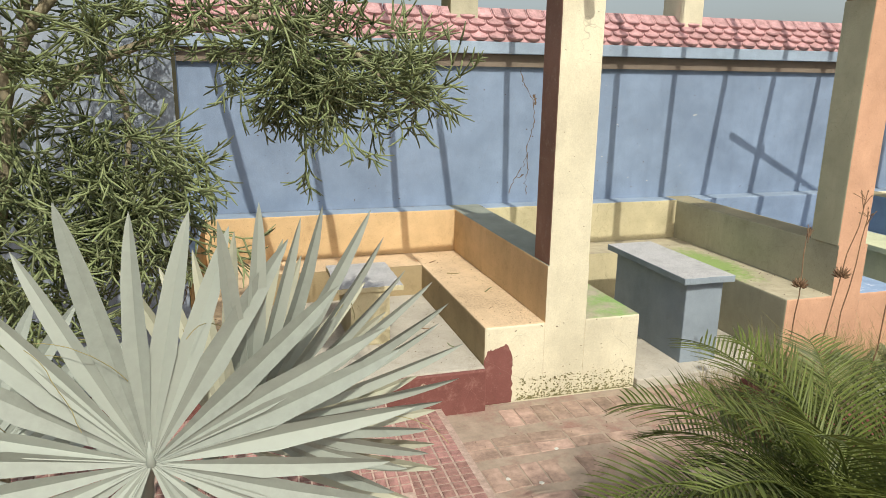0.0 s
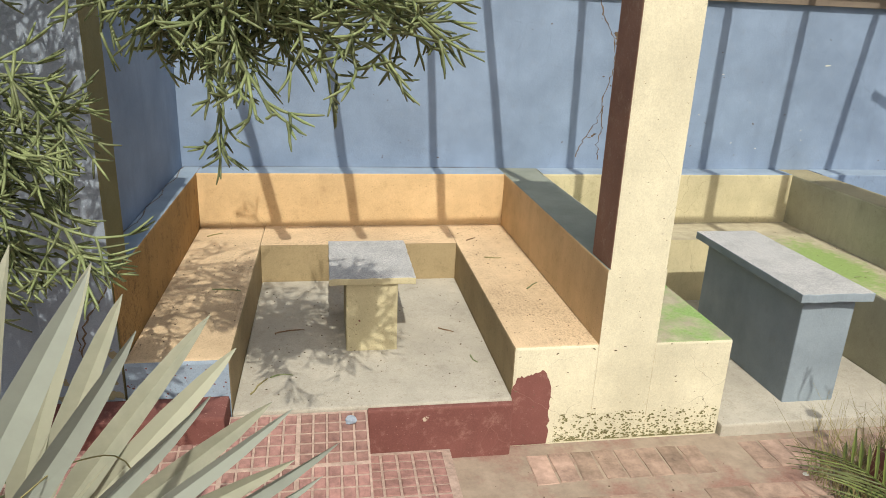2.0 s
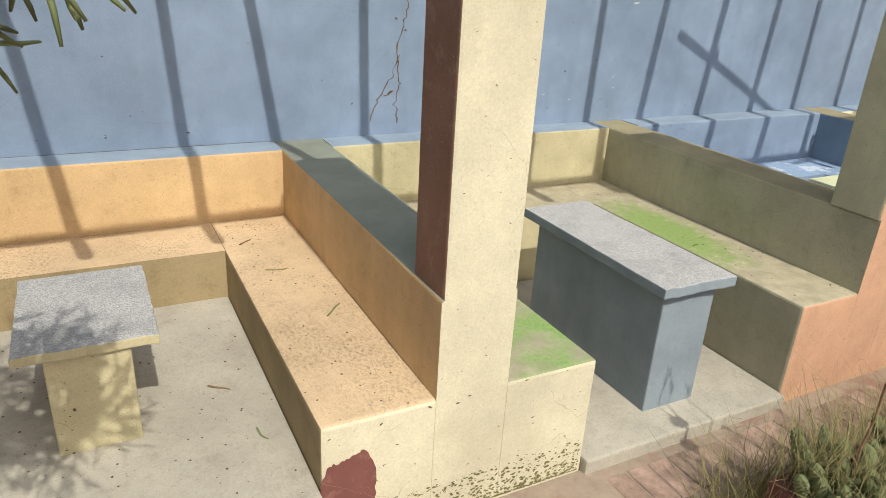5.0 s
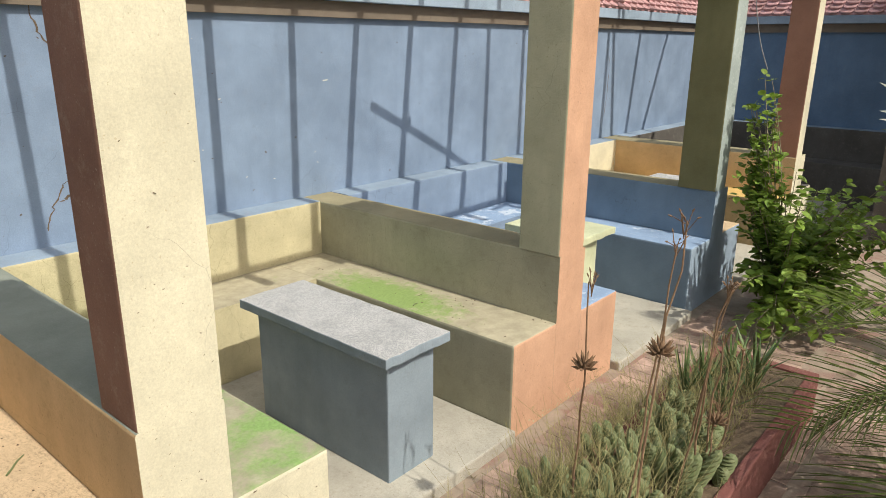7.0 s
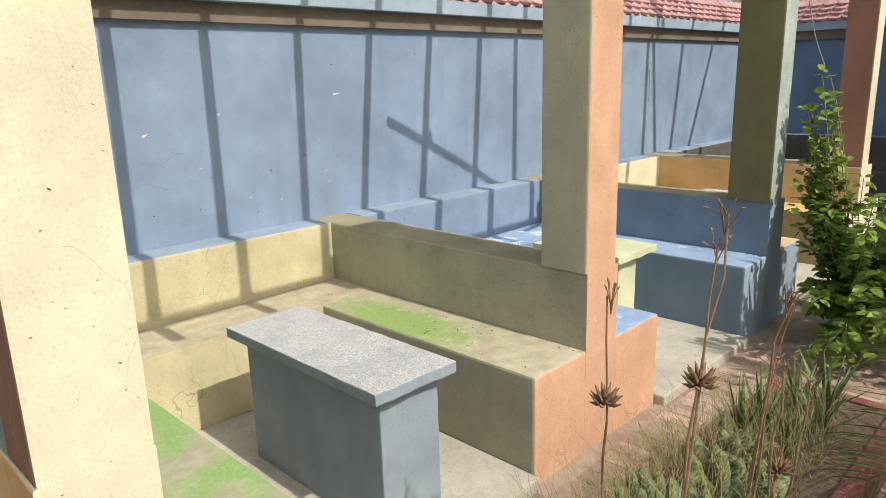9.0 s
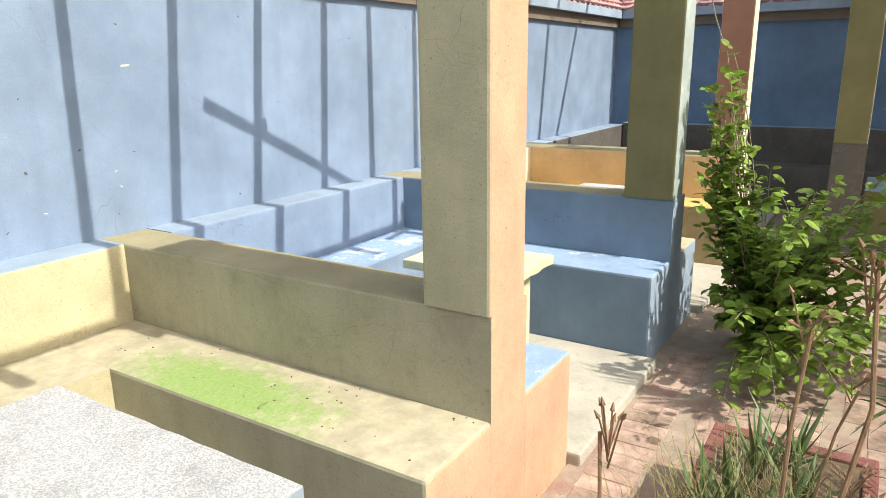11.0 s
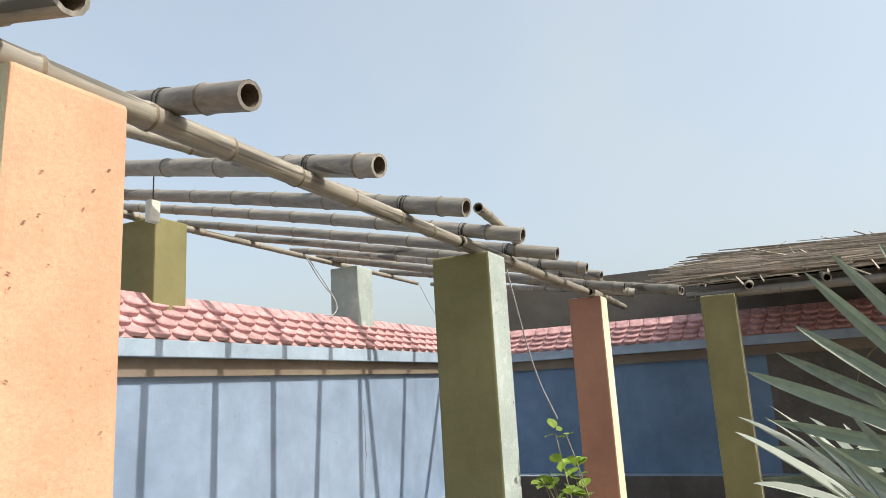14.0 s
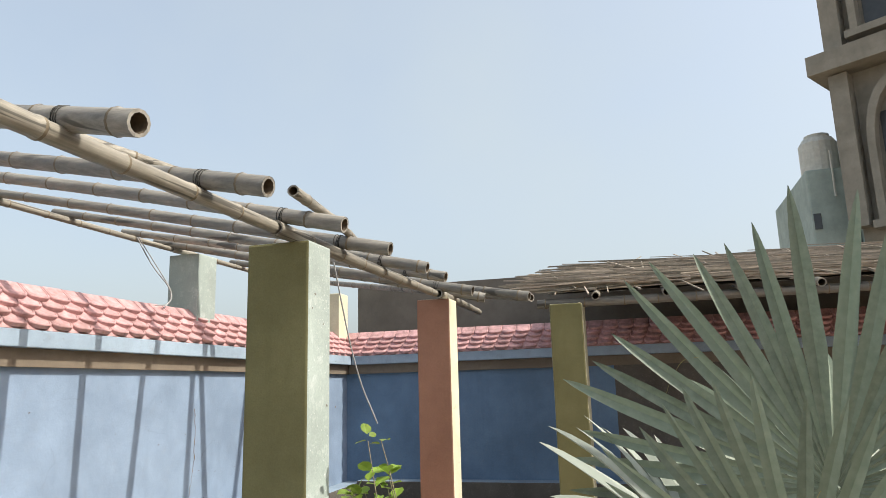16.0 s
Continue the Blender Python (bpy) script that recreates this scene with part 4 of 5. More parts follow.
# pencil tree
def pencil_tree():
    rr = random.Random(44)
    t = thing("pencil_tree", "pencil euphorbia tree with drooping green stems", "tree", (-1.05, 3.35, 0))
    # the long branch reaches out towards the walk
    near = lambda p: Vector((0.04, 0.2, 2.1)).lerp(Vector(p), 0.95 if p[0] > 0.15 else 1.0)
    g = Geo()
    limbs = [
        [(-1.05, 3.35, -0.05), (-1.0, 3.35, 0.9), (-0.9, 3.38, 1.7), (-0.72, 3.4, 2.3), (-0.4, 3.42, 2.55)],
        [(-0.9, 3.38, 1.7), (-0.6, 3.45, 2.1), (-0.3, 3.46, 2.22), (0.1, 3.45, 2.36), (0.5, 3.42, 2.3), (0.74, 3.42, 2.06), (0.9, 3.42, 1.97)],
        [(-0.6, 3.45, 2.1), (-0.42, 3.46, 2.12), (-0.36, 3.4, 1.9), (-0.4, 3.35, 1.65), (-0.33, 3.28, 1.45)],
        [(-1.0, 3.35, 0.9), (-1.25, 3.3, 1.5), (-1.4, 3.25, 2.2), (-1.3, 3.2, 2.8)],
        [(-1.0, 3.35, 1.2), (-0.8, 3.2, 1.6), (-0.72, 3.12, 2.1), (-0.75, 3.1, 2.6)],
        [(0.1, 3.45, 2.36), (0.3, 3.5, 2.5), (0.5, 3.45, 2.7)],
        [(-0.72, 3.4, 2.3), (-0.55, 3.3, 2.7), (-0.5, 3.2, 3.0)],
        [(-1.05, 3.35, 0.6), (-0.95, 3.1, 1.0), (-0.85, 3.0, 1.4), (-0.9, 2.95, 1.9)],
    ]
    rad = [0.055, 0.026, 0.02, 0.035, 0.03, 0.016, 0.022, 0.024]
    for L, r in zip(limbs, rad):
        # smooth the polyline
        pts = [near(p) for p in L]
        for _ in range(2):
            q = [pts[0]]
            for a, b in zip(pts, pts[1:]):
                q += [a.lerp(b, 0.25), a.lerp(b, 0.75)]
            pts = q + [pts[-1]]
        g.tube(pts, [r * (1 - 0.75 * i / (len(pts) - 1)) for i in range(len(pts))], 8)
    part("trunk", g, BARK, t, smooth=True)
    g = Geo()

    def sprig(p, d, depth, ll, r):
        """Forking, finger-thin stems that hang and turn up at the tips."""
        pts = [p]
        k = 3
        for i in range(k):
            d = (d + Vector((rr.gauss(0, 0.07), rr.gauss(0, 0.07), rr.gauss(-0.03 if depth > 1 else 0.05, 0.06)))).normalized()
            pts.append(pts[-1] + d * ll / k)
        g.tube(pts, [r, r * 0.97, r * 0.93, r * (0.8 if depth else 0.5)], 6)
        if depth > 0:
            for _ in range(rr.choice((2, 2, 3))):
                nd = (d + Vector((rr.gauss(0, 0.42), rr.gauss(0, 0.42), rr.gauss(-0.06, 0.36)))).normalized()
                sprig(pts[-1], nd, depth - 1, ll * rr.uniform(0.7, 1.1), r * 0.92)

    def tuft(c, spread, n, down, ll=0.09, depth=3):
        for _ in range(n):
            d = Vector((rr.gauss(0, 1), rr.gauss(0, 1), rr.gauss(down, 0.7))).normalized()
            p = Vector(c) + Vector((rr.gauss(0, spread), rr.gauss(0, spread), rr.gauss(0, spread)))
            sprig(p, d, depth, ll * rr.uniform(0.7, 1.2), 0.005)

    for c, s, n, dn in (((0.42, 3.46, 2.24), 0.1, 22, -0.4), ((0.38, 3.5, 2.1), 0.09, 24, -0.5), ((0.4, 3.53, 2.03), 0.07, 18, -0.45), ((0.3, 3.5, 2.14), 0.07, 8, -0.2),
                        ((0.57, 3.42, 2.18), 0.05, 9, 0.0), ((0.74, 3.42, 2.05), 0.04, 11, 0.3), ((0.88, 3.42, 2.0), 0.03, 18, 1.1),
                        ((0.2, 3.45, 2.4), 0.12, 14, 0.0), ((0.5, 3.43, 2.5), 0.13, 20, 0.1), ((0.0, 3.46, 2.45), 0.1, 10, 0.1),
                        ((-0.35, 3.35, 1.85), 0.08, 14, -0.9), ((-0.35, 3.3, 1.65), 0.08, 20, -0.9), ((-0.3, 3.28, 1.48), 0.07, 20, -0.5),
                        ((-0.45, 3.42, 2.25), 0.12, 16, -0.2), ((-0.4, 3.42, 2.6), 0.15, 18, 0.3), ((-0.85, 3.2, 2.1), 0.15, 24, 0.2),
                        ((-0.75, 3.1, 2.6), 0.16, 24, 0.3), ((-1.3, 3.25, 2.4), 0.2, 24, 0.2), ((-0.9, 3.0, 1.75), 0.14, 26, 0.1),
                        ((-0.8, 3.05, 1.4), 0.14, 26, -0.2), ((-1.15, 3.1, 1.6), 0.2, 24, 0.0), ((-0.75, 3.1, 1.1), 0.12, 16, -0.3),
                        ((-1.1, 3.05, 1.1), 0.16, 18, 0.0), ((-0.6, 3.2, 1.75), 0.1, 18, -0.5), ((-0.55, 3.2, 1.5), 0.1, 16, -0.5),
                        ((-0.2, 3.44, 2.75), 0.16, 14, 0.3), ((-1.2, 3.2, 2.9), 0.2, 16, 0.4)):
        tuft(near(c), s * 1.15, int(n * (1.7 if c[0] < -0.25 else 1.35)), dn)
    tagged(part("crown", g, PENCIL, t, "dense green finger-thin stems", smooth=True), kind="stuff")


pencil_tree()


# leafy shrub by the third bench
def shrub():
    rr = random.Random(55)
    t = thing("climbing_shrub", "bright green leafy shrub sprawling beside a pillar", "shrub", (7.0, 3.65, 0))
    stems, leaves = Geo(), Geo()
    base = Vector((6.9, 3.65, 0.0))
    tips = []
    for k in range(72):
        tips.append((6.93 + rr.gauss(-0.35, 0.38), 3.45 + rr.gauss(-0.15, 0.27), rr.uniform(0.15, 1.12)))
    tips += [(6.8 + rr.uniform(-0.08, 0.14), 3.95 + rr.uniform(-0.1, 0.07), rr.uniform(0.85, 1.8)) for _ in range(27)]
    tips += [(6.72 + rr.gauss(0, 0.16), 3.78 + rr.gauss(0, 0.1), rr.uniform(0.2, 1.15)) for _ in range(34)]
    tips += [(6.0, 3.55, 0.12), (5.9, 3.4, 0.1), (6.1, 3.3, 0.2), (5.8, 3.62, 0.1), (6.4, 3.1, 0.3), (6.3, 3.0, 0.5), (6.6, 2.95, 0.7), (6.05, 3.45, 0.3), (6.2, 3.6, 0.15),
             (6.5, 3.05, 0.15), (5.85, 3.5, 0.25), (6.4, 3.2, 0.85), (6.6, 3.1, 1.0)]
    for tip in tips:
        tip = Vector(tip)
        if tip.y > 4.05 and tip.x > 6.5 and tip.x < 6.9:
            tip.y = 4.0
        mid = base.lerp(tip, 0.5) + Vector((rr.gauss(0, 0.06), rr.gauss(0, 0.06), 0.18 + 0.1 * rr.random()))
        pts = []
        for i in range(11):
            s = i / 10
            pts.append(base * (1 - s) ** 2 + mid * 2 * s * (1 - s) + tip * s * s)
        stems.tube(pts, [0.005 * (1 - 0.8 * i / 10) + 0.001 for i in range(11)], 5)
        for i in range(3, 11):
            d = (pts[i] - pts[i - 1]).normalized()
            for side in (-1, 1):
                for _ in range(2):
                    if rr.random() < 0.1:
                        continue
                    s = d.cross(Vector((0, 0, 1))).normalized() * side
                    a = (s + d * rr.uniform(-0.1, 0.9) + Vector((rr.gauss(0, 0.35), rr.gauss(0, 0.35), rr.gauss(-0.25, 0.3)))).normalized()
                    L = rr.uniform(0.045, 0.095)
                    up = Vector((rr.gauss(0, 0.4), rr.gauss(0, 0.4), 1))
                    wv = a.cross(up).normalized()
                    nn = wv.cross(a)
                    p = pts[i] + d * rr.uniform(-0.03, 0.03) + a * 0.012
                    v = [p]
                    for e, w in ((0.25, 0.3), (0.55, 0.34), (0.82, 0.19)):
                        c = p + a * L * e - nn * L * 0.12 * e * e
                        v += [c - wv * L * w + nn * L * 0.06, c, c + wv * L * w + nn * L * 0.06]
                    v.append(p + a * L - nn * L * 0.16)
                    leaves.add(v, [(0, 2, 1), (0, 3, 2), (1, 2, 5, 4), (2, 3, 6, 5), (4, 5, 8, 7), (5, 6, 9, 8), (7, 8, 10), (8, 9, 10)])
    tagged(part("stem_tangle", stems, BARK, t), kind="stuff")
    tagged(part("leaves", leaves, SHRUB, t), kind="stuff")


shrub()

# planter with cacti
KERB = REDOXIDE
t = thing("planter_bed", "low red oxide kerbed planter full of soil", "planter", (4, 3.3, 0))
for x0, x1, y0, y1 in ((3.1, 5.15, 2.97, 3.02), (3.1, 5.15, 3.5, 3.56), (3.04, 3.098, 2.97, 3.56), (5.152, 5.22, 2.97, 3.56)):
    g = Geo()
    g.box(x0, x1, y0, y1, -0.03, 0.275)
    part("kerb", g, KERB, t, bevel=0.01)
g = Geo()
g.box(3.099, 5.151, 3.021, 3.499, 0.0, 0.262)
part("soil", g, SOIL, t)


def cactus(at, r, h, seed, n):
    rr = random.Random(seed)
    t = thing("cactus_clump", "clump of knobbly green cactus stems", "cactus", at, "planter cacti")
    for k in range(n):
        g = Geo()
        a = rr.uniform(0, math.tau)
        d = math.sqrt(rr.random()) * r
        b = Vector(at) + Vector((math.cos(a) * d, math.sin(a) * d * 0.8, 0))
        lean = Vector((math.cos(a) * 0.5 * d / max(r, 0.01), math.sin(a) * 0.5 * d / max(r, 0.01), 1)).normalized()
        hh, w = h * rr.uniform(0.5, 1.0), rr.uniform(0.016, 0.025)
        rows, cols = 11, 12
        side = lean.orthogonal().normalized()
        up = lean.cross(side)
        v = []
        for i in range(rows + 1):
            s = i / rows
            rad = w * (0.75 + 0.5 * math.sin(math.pi * min(s * 0.9 + 0.1, 1))) * (1 if s < 0.8 else math.sqrt(max(0, 1 - ((s - 0.8) / 0.2) ** 2)) + 0.03)
            for j in range(cols):
                kn = 1.15 if (i + j) % 2 else 0.93
                t_ = math.tau * (j + 0.35 * i) / cols
                v.append(b + lean * hh * s + (side * math.cos(t_) + up * math.sin(t_)) * rad * kn)
        f = [(i * cols + j, i * cols + (j + 1) % cols, (i + 1) * cols + (j + 1) % cols, (i + 1) * cols + j) for i in range(rows) for j in range(cols)]
        f.append(tuple(rows * cols + j for j in range(cols)))
        g.add(v, f)
        part("stem", g, CACTUS, t)


for k, (x, y, r, h, n) in enumerate(((3.14, 3.1, 0.1, 0.2, 9), (3.13, 3.3, 0.1, 0.22, 9), (3.2, 3.42, 0.13, 0.22, 10), (3.35, 3.25, 0.15, 0.24, 12), (3.62, 3.2, 0.16, 0.28, 13), (3.7, 3.4, 0.14, 0.22, 10),
                                     (3.98, 3.28, 0.15, 0.24, 11), (4.2, 3.4, 0.12, 0.2, 8), (3.3, 3.46, 0.1, 0.18, 7), (3.85, 3.12, 0.1, 0.2, 7))):
    cactus((x, y, 0.265), r, h * 0.85, 60 + k, int(n * 1.9))


def rosette(at, n, L, w, seed, mat, label, name="aloe_plant", cat="succulent", rise=0.9):
    rr = random.Random(seed)
    t = thing(name, label, cat, at, "planter succulents")
    for k in range(n):
        a = k * 2.4 + rr.uniform(-0.2, 0.2)
        el = rise * (0.4 + 0.9 * k / n)
        d = Vector((math.cos(a) * math.cos(el), math.sin(a) * math.cos(el), math.sin(el)))
        s = Vector((-math.sin(a), math.cos(a), 0))
        u = s.cross(d) * -1
        g = Geo()
        v = []
        le = L * rr.uniform(0.7, 1.1)
        for e, ww in ((0, 0.8), (0.3, 1), (0.65, 0.6), (1, 0.03)):
            c = Vector(at) + d * le * e + Vector((0, 0, 0.12 * le * e * e))
            v += [c - s * w * ww, c - u * w * 0.35 * ww, c + s * w * ww, c + u * w * 0.3 * ww]
        g.add(v, [(o + i, o + (i + 1) % 4, o + 4 + (i + 1) % 4, o + 4 + i) for o in (0, 4, 8) for i in range(4)])
        part("leaf", g, mat, t)


for k, (x, y) in enumerate(((4.45, 3.25), (4.62, 3.4), (4.75, 3.2), (4.9, 3.35), (4.5, 3.45), (5.02, 3.25))):
    rosette((x, y, 0.265), 12, 0.27, 0.014, 80 + k, ALOE, "upright green aloe with narrow leaves", rise=1.15)
for k, (x, y) in enumerate(((2.97, 3.2), (2.98, 3.42), (2.99, 3.02))):
    rosette((x, y, 0.0), 26, 0.2, 0.013, 120 + k, ALOE if k == 1 else DRY, "brown-green succulent sprawling before the planter", name="succulent_rosette", rise=1.0)
for k, (x, y) in enumerate(((3.2, 3.3), (3.5, 3.38), (4.1, 3.2), (3.05, 3.25), (3.75, 3.15))):
    rosette((x, y, 0.3), 22, 0.13, 0.011, 90 + k, DRY if k % 2 else ALOE, "dusky green-brown succulent rosette in the planter", name="succulent_rosette", rise=0.9)


def dry_stalk(base, top, seed, head=None):
    rr = random.Random(seed)
    t = thing("dry_stalk", "dry brown succulent flower stalk", "dried plant", base, "dry flower stalks")
    b, p = Vector(base), Vector(top)
    pts = [b.lerp(p, k / 8) + Vector((rr.gauss(0, 0.006), rr.gauss(0, 0.006), 0)) for k in range(9)]
    g = Geo()
    g.tube(pts, [0.0052 - 0.0003 * k for k in range(9)], 6)
    for k in range(7):
        d = Vector((rr.gauss(0, 1), rr.gauss(0, 1), 0.9)).normalized()
        e = p + d * rr.uniform(0.02, 0.05)
        g.tube([p - Vector((0, 0, rr.uniform(0, 0.06))), e], [0.002, 0.0015], 4)
        g.tube([e, e + d * 0.012], [0.004, 0.001], 5)
    part("stalk", g, DRY, t)
    if head:
        h = b.lerp(p, head)
        g = Geo()
        for k in range(26):
            a, el = k * 2.4, -0.2 + 1.3 * k / 26
            d = Vector((math.cos(a) * math.cos(el), math.sin(a) * math.cos(el), math.sin(el)))
            g.tube([h, h + d * 0.028, h + d * 0.05 + Vector((0, 0, 0.012))], [0.004, 0.007, 0.001], 5)
        part("rosette", g, DRY, t, "shrivelled leaf rosette")


dry_stalk((3.2, 3.38, 0.25), (3.24, 3.38, 1.24), 1, 0.68)
dry_stalk((3.1, 3.12, 0.25), (3.3, 3.1, 1.5), 2, 0.65)
dry_stalk((3.3, 3.2, 0.25), (3.42, 3.17, 1.38), 3)
dry_stalk((3.55, 3.12, 0.25), (3.5, 3.0, 1.24), 4)
dry_stalk((3.68, 3.12, 0.25), (3.62, 3.06, 1.0), 5)
dry_stalk((3.8, 3.1, 0.25), (3.8, 3.08, 0.95), 6)
dry_stalk((3.9, 3.22, 0.25), (3.86, 3.1, 1.12), 7)
dry_stalk((3.75, 3.08, 0.25), (3.85, 3.08, 0.62), 8, 0.8)
dry_stalk((4.0, 3.1, 0.25), (4.05, 3.07, 0.8), 9)

# dry grass along the planter
g = Geo()
rr = random.Random(71)
for k in range(1100):
    x, y = rr.uniform(3.06, 4.7), rr.uniform(3.1, 3.8)
    b = Vector((x, y, 0.0 if y > 3.58 else 0.26))
    d = Vector((rr.gauss(0, 0.35), rr.gauss(0.05, 0.35), 1)).normalized()
    L = rr.uniform(0.12, 0.42)
    pts = [b, b + d * L * 0.5, b + d * L + Vector((rr.gauss(0, 0.04), rr.gauss(0, 0.04), -0.02))]
    g.tube(pts, [0.0016, 0.0012, 0.0004], 3)
    if rr.random() < 0.25:
        for j in range(6):
            q = pts[1].lerp(pts[2], rr.random())
            e = Vector((rr.gauss(0, 1), rr.gauss(0, 1), 0.8)).normalized()
            g.tube([q, q + e * rr.uniform(0.03, 0.07)], [0.0008, 0.0004], 3)
for k in range(700):
    x, y = rr.uniform(2.9, 3.25), rr.uniform(2.95, 3.75)
    b = Vector((x, y, 0.26 if x > 3.05 and y < 3.55 else 0.0))
    d = Vector((rr.gauss(0, 0.4), rr.gauss(0, 0.4), 1)).normalized()
    L = rr.uniform(0.15, 0.5)
    g.tube([b, b + d * L * 0.5, b + d * L + Vector((rr.gauss(0, 0.05), rr.gauss(0, 0.05), -0.03))], [0.0018, 0.0013, 0.0004], 3)
solo("dry_grass", g, STRAW, "wispy dry grass along the planter", "grass", kind="stuff")

# ---- small things ----
def twig(p, a, L, seed, z):
    rr = random.Random(seed)
    g = Geo()
    d = Vector((math.cos(a), math.sin(a), 0))
    pts = [Vector((p[0], p[1], z + 0.004))]
    for k in range(6):
        d = (d + Vector((rr.gauss(0, 0.25), rr.gauss(0, 0.25), 0))).normalized()
        pts.append(pts[-1] + d * L / 6)
    g.tube(pts, [0.004, 0.0045, 0.004, 0.004, 0.0035, 0.003, 0.002], 5)
    solo("fallen_twig", g, rr.choice((DRY, PENCIL, STRAW)), "fallen dry pencil-stem twig", "twig", "fallen twigs")


for k, (x, y, a, L, z) in enumerate(((0.02, 4.95, 0.2, 0.16, SEAT), (0.35, 4.9, 0.3, 0.17, 0.29), (0.36, 4.4, 1.1, 0.12, 0.29), (0.28, 4.25, 0.9, 0.16, 0.29), (1.28, 4.9, -0.8, 0.1, 0.29),
                                     (1.4, 4.55, -1.2, 0.09, 0.29), (1.65, 5.4, 0.1, 0.11, SEAT), (1.78, 4.85, 0.7, 0.13, SEAT), (1.6, 5.75, 0.3, 0.09, SEAT), (-0.15, 5.9, 0.6, 0.12, SEAT),
                                     (3.95, 4.9, 0.5, 0.06, SEAT), (0.5, 3.75, 0.4, 0.09, 0.205))):
    twig((x, y), a, L, k, z)

# crumbs of plaster and leaf litter
g = Geo()
rr = random.Random(81)
for k in range(420):
    r = rr.random()
    if r < 0.4:
        x, y, z = rr.uniform(0.25, 1.5), rr.uniform(4.12, 5.6), 0.29
    elif r < 0.6:
        x, y, z = rr.uniform(1.53, 1.92), rr.uniform(4.15, 6.1), SEAT
    elif r < 0.75:
        x, y, z = rr.uniform(-0.22, 0.2), rr.uniform(4.15, 6.1), SEAT
    elif r < 0.85:
        x, y, z = rr.uniform(3.9, 4.28), rr.uniform(4.15, 6.1), SEAT
    else:
        x, y, z = rr.uniform(1.3, 6), rr.uniform(3.62, 4.0), 0.005
    s = rr.uniform(0.002, 0.006)
    a = rr.uniform(0, 3)
    c, q = math.cos(a) * s, math.sin(a) * s
    g.add([(x + c, y + q, z + 0.001), (x - q, y + c, z + 0.001), (x - c, y - q, z + 0.001), (x + q, y - c, z + 0.001), (x, y, z + s * 0.8 + 0.001)],
          [(0, 1, 4), (1, 2, 4), (2, 3, 4), (3, 0, 4)])
solo("litter", g, SOIL, "dry crumbs and leaf litter on floor and seats", "litter", kind="stuff")


# cracks in the back wall
def crack(pts, w, seed, name="wall_crack", y=WY - 0.0015, parent=wall_back):
    rr = random.Random(seed)
    g = Geo()
    fine = []
    for (xa, za), (xb, zb) in zip(pts, pts[1:]):
        for k in range(8):
            s = k / 8
            fine.append((xa + (xb - xa) * s + rr.gauss(0, 0.006), za + (zb - za) * s + rr.gauss(0, 0.004)))
    fine.append(pts[-1])
    ws = [w * rr.uniform(0.3, 1.2) for _ in fine]
    v = []
    for (x, z), q in zip(fine, ws):
        v += [(x - q, y, z), (x + q, y, z)]
    g.add(v, [(2 * i, 2 * i + 1, 2 * i + 3, 2 * i + 2) for i in range(len(fine) - 1)])
    part(name, g, SOIL, parent, "dark jagged crack")


crack([(2.62, 2.2), (2.66, 2.05), (2.76, 1.9), (2.78, 1.7), (2.73, 1.5), (2.70, 1.3), (2.6, 1.17), (2.55, 1.02)], 0.0055, 1)
crack([(2.72, 1.42), (2.74, 1.25), (2.72, 1.12), (2.73, 1.0)], 0.004, 2)
crack([(2.77, 1.95), (2.785, 1.86)], 0.014, 3)
crack([(2.64, 1.17), (2.69, 1.2)], 0.012, 4)
crack([(-0.245, 0.965), (-0.257, 0.9), (-0.356, 0.754), (-0.388, 0.596), (-0.404, 0.4)], 0.0045, 6, y=PY0 - 0.0015, parent=corner)
crack([(-0.328, 1.066), (-0.375, 0.911), (-0.40, 0.722), (-0.385, 0.6)], 0.003, 7, y=PY0 - 0.0018, parent=corner)
crack([(8.9, 1.9), (8.92, 1.5), (8.86, 1.2)], 0.004, 5)

# open joint where wall and ledge part
g = Geo()
rr = random.Random(12)
v = []
for k in range(160):
    x = -0.36 + k * 2.3 / 159
    w = rr.uniform(0.0015, 0.006)
    v += [(x, WY - 0.0045 - w, LEDGE + 0.0015), (x, WY - 0.0035, LEDGE + 0.0015)]
g.add(v, [(2 * i, 2 * i + 2, 2 * i + 3, 2 * i + 1) for i in range(159)])
v = []
for k in range(120):
    y = 4.42 + k * 1.9 / 119
    w = rr.uniform(0.002, 0.009)
    x = -0.358 + 0.012 * math.sin(k * 0.21) + rr.gauss(0, 0.002) + 0.012
    v += [(x, y, LEDGE + 0.0015), (x + w, y, LEDGE + 0.0015)]
g.add(v, [(2 * i, 2 * i + 1, 2 * i + 3, 2 * i + 2) for i in range(119)])
part("open_joint", g, SOIL, wall_back, "dark open joint above the ledge")

